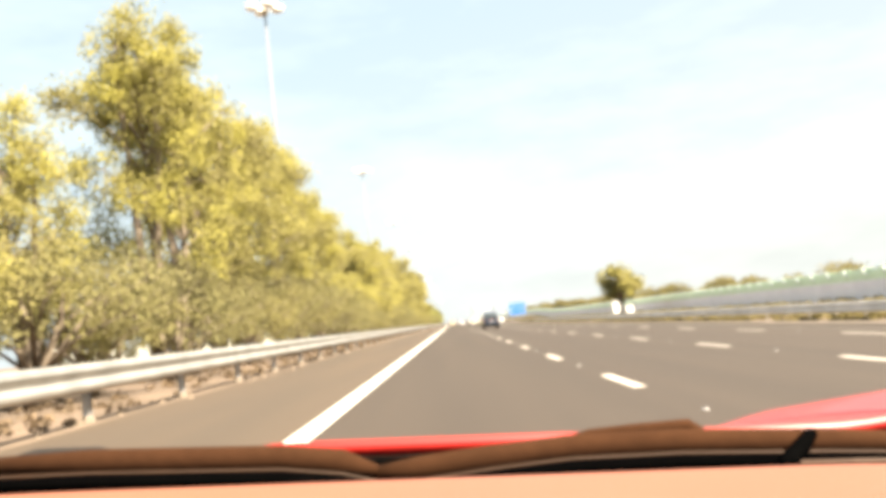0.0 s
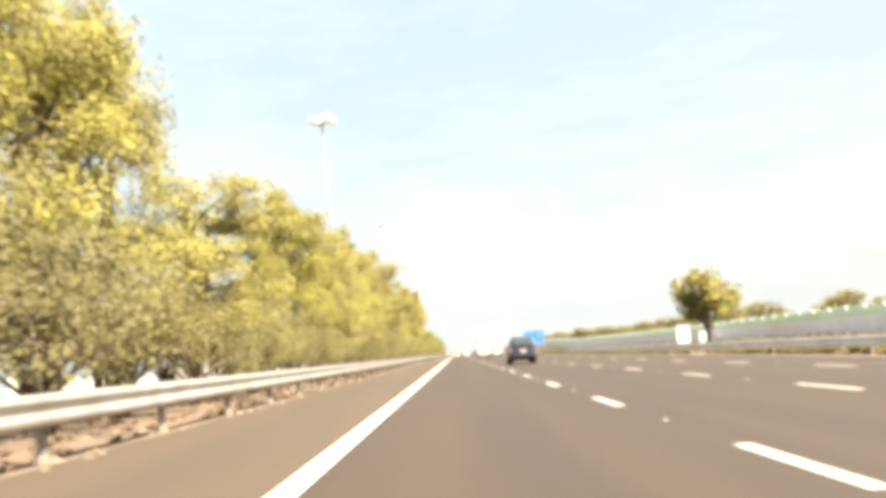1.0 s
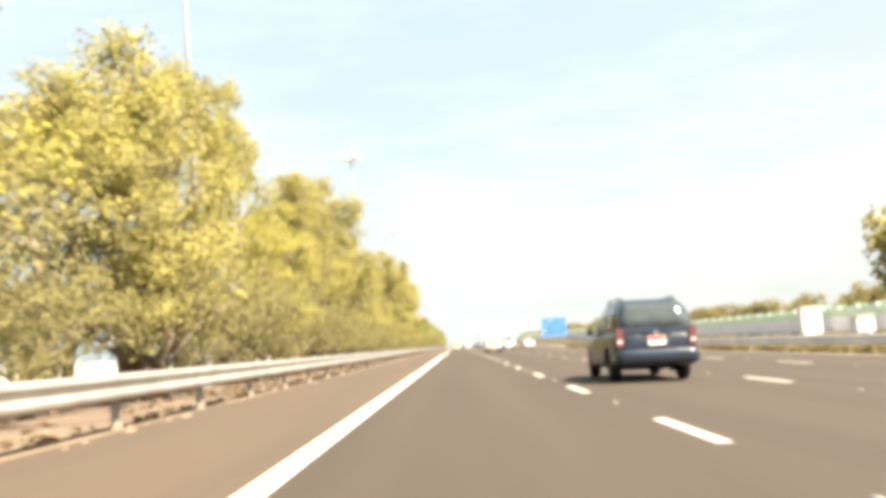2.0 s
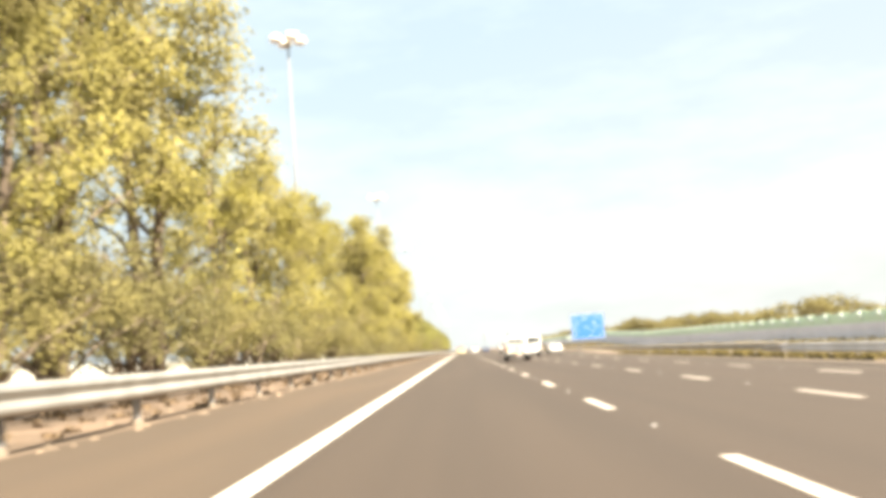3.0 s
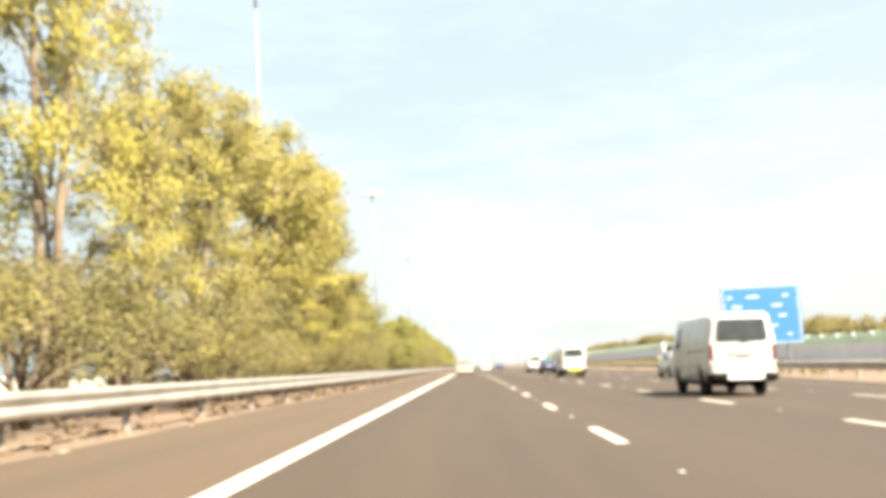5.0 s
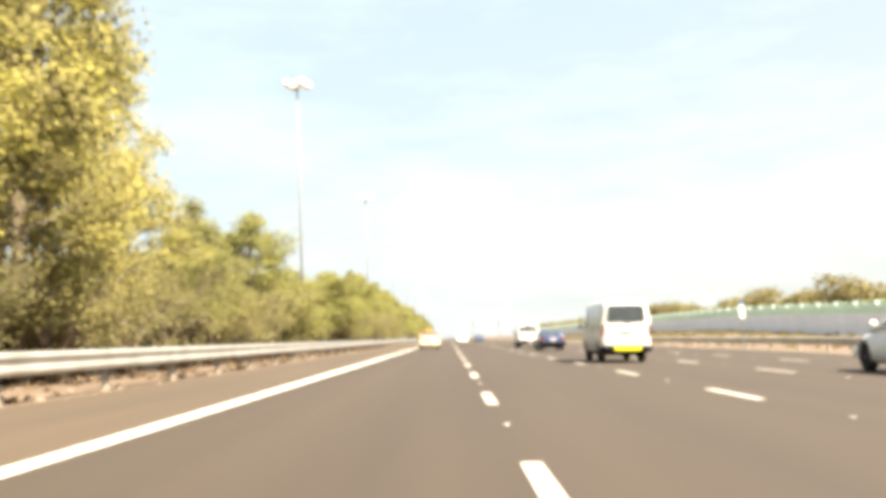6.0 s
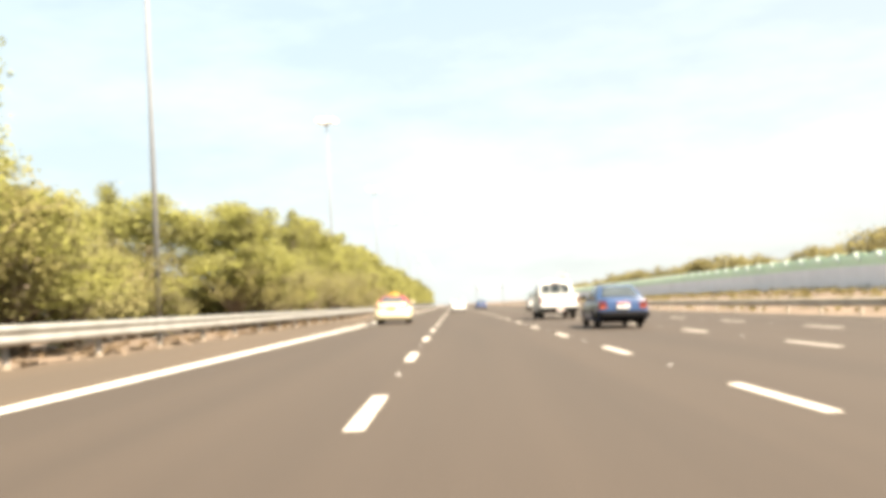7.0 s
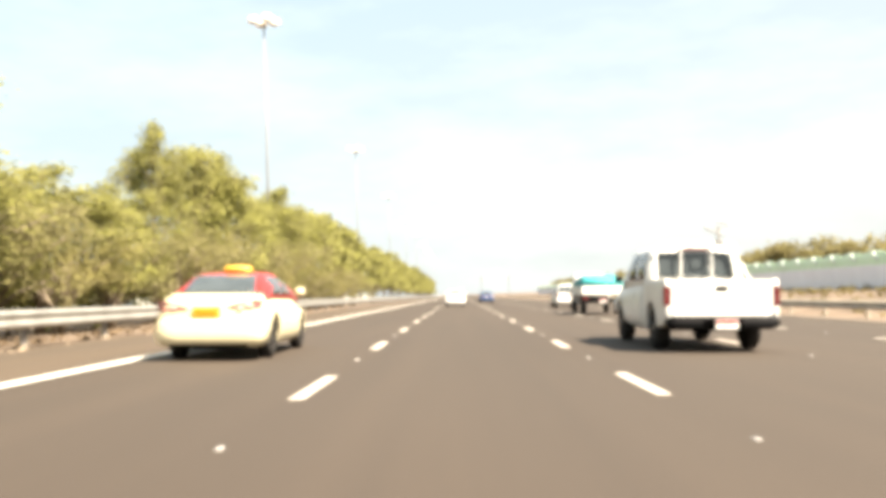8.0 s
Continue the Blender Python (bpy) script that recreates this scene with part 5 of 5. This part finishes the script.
park(minivan("dark navy blue minivan with roof rails and a white plate", NAVY), 5.33, 95.0)
park(pickup("white single-cab pickup with yellow stripes and a grey step bumper", WHITE, False), 5.27, 173.3)
park(panel_van("white panel van with black bumper and bright yellow reflective bar", WHITE, YELLOW), 8.62, 239.65)
park(panel_van("plain white panel van with a black rear bumper", WHITE, SIGNWHITE), 8.39, 201.65)
park(saloon("old mid-blue saloon car with dark plastic bumpers", BLUEPAINT, BLUEPAINT, old=True), 9.42, 267.9)
park(pickup("white double-cab pickup with roll bar and a ring on a mast", WHITE, True), 9.50, 285.55)
park(saloon("cream taxi saloon with a red roof and yellow roof sign", CREAM, REDPAINT, taxi=True, kind_name="taxi"), 1.33, 283.85)
park(saloon("white saloon car beside the widening lane", WHITE, WHITE), 13.10, 227.4)
park(tipper("small white truck carrying a turquoise tarpaulin load"), 12.0, 314.5)
park(minivan("white people carrier with dark windows", WHITE), 12.95, 337.0)
park(saloon("white saloon car far along the road", WHITE, WHITE), 4.8, 348.0)
park(saloon("pale blue saloon car far along the road", BLUEPAINT, BLUEPAINT), 8.4, 380.0)

# ---- road markings, piece by piece ----
dash = part("dash", solid(-0.075, 0.075, -DASH / 2, DASH / 2, 0.0, 0.005), DASHPAINT, road)
stud = part("road_stud", lathe(bmesh.new(), [(0.0, 0.036), (0.010, 0.03), (0.015, 0.015)], "z", 8), POSTSTEEL, road)
lean = Matrix.Rotation(math.atan(FALL), 4, "Y")
firsts = True
for line in (1, 2, 3, 4):
    for i in range(-3, 66):
        y = 12.7 + PERIOD * i + 0.35 * (line - 1)
        if line * LANE > right_edge(y) - 1.6:
            continue
        x = line * LANE
        m = Matrix.Translation((x, y, -FALL * x + 0.001)) @ lean
        s = Matrix.Translation((x, y + PERIOD / 2, -FALL * x + 0.001)) @ lean
        if firsts:
            dash.matrix_basis, stud.matrix_basis, firsts = m, s, False
        else:
            share(dash, m)
            if i < 40:
                share(stud, s)

# ---- the red sports car in which the walk begins, its roof and windscreen open ----
def own_car():
    root = thing("sports_car", "open red sports car with a tan-orange leather dashboard", "car")
    cx, hw = -0.04, 0.97

    def skin(x, y):
        """Height of the front lid and wings."""
        u = abs(x - cx)
        base = 0.725 - 0.15 * (y - 1.25) - 0.05 * ease(y, 2.3, 3.0)
        swell = 0.068 * ease(u, 0.50, 0.82) * (0.35 + 0.65 * ease(y, 1.0, 1.6)) * (1 - ease(y, 2.2, 2.75))
        swell *= 1.0 if x > cx else -0.5
        swell -= 0.045 * ease(cx - x, 0.18, 0.5)
        return base + swell - 0.22 * ease(u, 0.84, 0.985) - 0.03 * ease(y, 2.6, 2.95)

    def sheet(x0, x1, y0, y1, nx, ny, fn, drop):
        bm = bmesh.new()
        top = [[bm.verts.new((x0 + (x1 - x0) * i / nx, y0 + (y1 - y0) * j / ny, fn(x0 + (x1 - x0) * i / nx, y0 + (y1 - y0) * j / ny))) for i in range(nx + 1)] for j in range(ny + 1)]
        low = [[bm.verts.new((v.co.x, v.co.y, v.co.z - drop)) for v in row] for row in top]
        for j in range(ny):
            for i in range(nx):
                bm.faces.new((top[j][i], top[j][i + 1], top[j + 1][i + 1], top[j + 1][i]))
                bm.faces.new((low[j][i], low[j + 1][i], low[j + 1][i + 1], low[j][i + 1]))
        for a, b in ((top[0], low[0]), (low[-1], top[-1]), ([r[0] for r in low], [r[0] for r in top]), ([r[-1] for r in top], [r[-1] for r in low])):
            for i in range(len(a) - 1):
                bm.faces.new((a[i], b[i], b[i + 1], a[i + 1]))
        return bm

    part("bonnet", sheet(cx - 0.62, cx + 0.62, 1.22, 2.95, 40, 30, skin, 0.02), REDPAINT, root, "glossy red bonnet", True)
    for s in (-1, 1):
        x0, x1 = sorted((cx + s * 0.625, cx + s * hw))
        part("front_wing", sheet(x0, x1, 1.16, 2.95, 24, 36, skin, 0.02), REDPAINT, root, "swelling glossy red front wing", True)
        part("door", loft([(-0.95, 0.22, 0.60, 0.035, 0.045, 0.03), (0.2, 0.20, 0.62, 0.035, 0.05, 0.03), (1.15, 0.20, 0.64, 0.035, 0.05, 0.03)]), REDPAINT, root, smooth=True).location.x = cx + s * 0.90
    part("body", loft([(-2.05, 0.30, 0.52, 0.70, 0.74, 0.66), (-1.7, 0.16, 0.64, 0.90, 0.96, 0.84), (-1.0, 0.14, 0.62, 0.93, 0.97, 0.86), (-0.95, 0.14, 0.30, 0.90, 0.94, 0.84), (0.9, 0.14, 0.30, 0.90, 0.94, 0.84), (1.2, 0.14, 0.42, 0.90, 0.94, 0.84), (2.5, 0.16, 0.36, 0.90, 0.94, 0.80), (2.85, 0.18, 0.34, 0.78, 0.82, 0.70)]), REDPAINT, root, smooth=True)
    # cowl under the wipers
    part("cowl", sheet(cx - 0.80, cx + 0.80, 0.862, 1.215, 20, 8, lambda x, y: 0.615 + 0.091 * ease(y, 1.08, 1.2), 0.12), MATTBLACK, root, "matt black cowl")

    def leather(x, y):
        u = abs(x - cx)
        return 0.742 - 0.012 * ease(u, 0.3, 0.8) - 0.05 * (1 - ease(y, 0.30, 0.42)) - 0.022 * ease(y, 0.832, 0.850)
    dash_top = part("dashboard", sheet(cx - 0.80, cx + 0.80, 0.30, 0.85, 60, 40, leather, 0.16), LEATHER, root, "tan-orange leather dashboard", True)
    vx, vy = 0.335, 0.585
    part("air_vent", lathe(bmesh.new(), [(0.728, 0.062), (0.745, 0.064), (0.749, 0.056), (0.741, 0.046), (0.737, 0.01)], "z", 32, (vx, vy, 0)), BLACK, dash_top, "round black air vent", True)
    part("vent_collar", lathe(bmesh.new(), [(0.734, 0.100), (0.742, 0.094), (0.746, 0.078), (0.742, 0.066)], "z", 40, (vx, vy, 0)), LEATHER, dash_top, "stitched leather collar", True)
    bm = bmesh.new()
    for r, z in ((0.106, 0.7415), (0.090, 0.7430)):
        for k in range(60):
            t = 2 * math.pi * k / 60
            c, s = math.cos(t), math.sin(t)
            tube(bm, [(vx + r * c - 0.003 * s, vy + r * s + 0.003 * c, z), (vx + r * c + 0.003 * s, vy + r * s - 0.003 * c, z)], [0.0007, 0.0007], 4)
    part("stitching", bm, STITCH, dash_top, "red thread stitching")

    # wipers: an arm and a blade each, lying on the cowl
    def wiper(points, hump, top):
        points = [(x, y, z - 0.010) for x, y, z in points]
        w = part("wiper", tube(bmesh.new(), points, [0.009] + [0.0165] * (len(points) - 2) + [0.006], 10), WIPER, root, "dark wiper, a brown reflection put into its colour", True)
        rows = [(x, y - 0.010, z - 0.022) for x, y, z in points]
        part("blade", tube(bmesh.new(), rows, [0.010] * len(rows), 8), MATTBLACK, w, smooth=True)
        rail = [(x, y - 0.0165, z - 0.010) for x, y, z in points]
        part("rail", tube(bmesh.new(), rail, [0.0012] * len(rail), 6), TRIMBROWN, w)
        arm = [(hump - 0.11, 1.17, top - 0.024), (hump - 0.05, 1.16, top - 0.008), (hump, 1.155, top - 0.004), (hump + 0.07, 1.158, top), (hump + 0.11, 1.17, top - 0.022)]
        part("arm", tube(bmesh.new(), arm, [0.006, 0.008, 0.009, 0.009, 0.006], 8), WIPER, w, smooth=True)
        return w
    wiper([(-0.64, 1.12, 0.734), (-0.45, 1.115, 0.737), (-0.22, 1.11, 0.734), (-0.15, 1.11, 0.727), (-0.108, 1.11, 0.717)], -0.66, 0.722)
    right_wiper = wiper([(-0.13, 1.13, 0.706), (-0.06, 1.12, 0.714), (0.03, 1.12, 0.725), (0.12, 1.12, 0.733), (0.25, 1.12, 0.735), (0.42, 1.12, 0.731), (0.64, 1.12, 0.722)], 0.20, 0.740)
    part("spindle_arm", tube(bmesh.new(), [(0.389, 1.071, 0.737), (0.371, 1.053, 0.725), (0.345, 1.015, 0.718), (0.329, 0.996, 0.714)], [0.008, 0.010, 0.010, 0.008], 8), MATTBLACK, right_wiper, "black spindle arm", True)
    part("bracket", tube(bmesh.new(), [(0.350, 1.000, 0.715), (0.400, 0.985, 0.717), (0.470, 0.975, 0.718)], [0.003, 0.003, 0.002], 6), TRIMBROWN, right_wiper)
    for y in (-1.25, 2.05):
        for s in (-1, 1):
            wheel(root, cx + s * 0.84, y, 0.34, 0.22, s)
    root.matrix_basis = Matrix.Translation((1.448 - 0.047, 0.50, -0.055)) @ Matrix.Rotation(0.065, 4, "Y")
    for ob in root.children:
        if ob.name.startswith(("bonnet", "front_wing", "cowl", "dashboard", "wiper")):
            ob.location.z += 0.045
    return root


own_car()
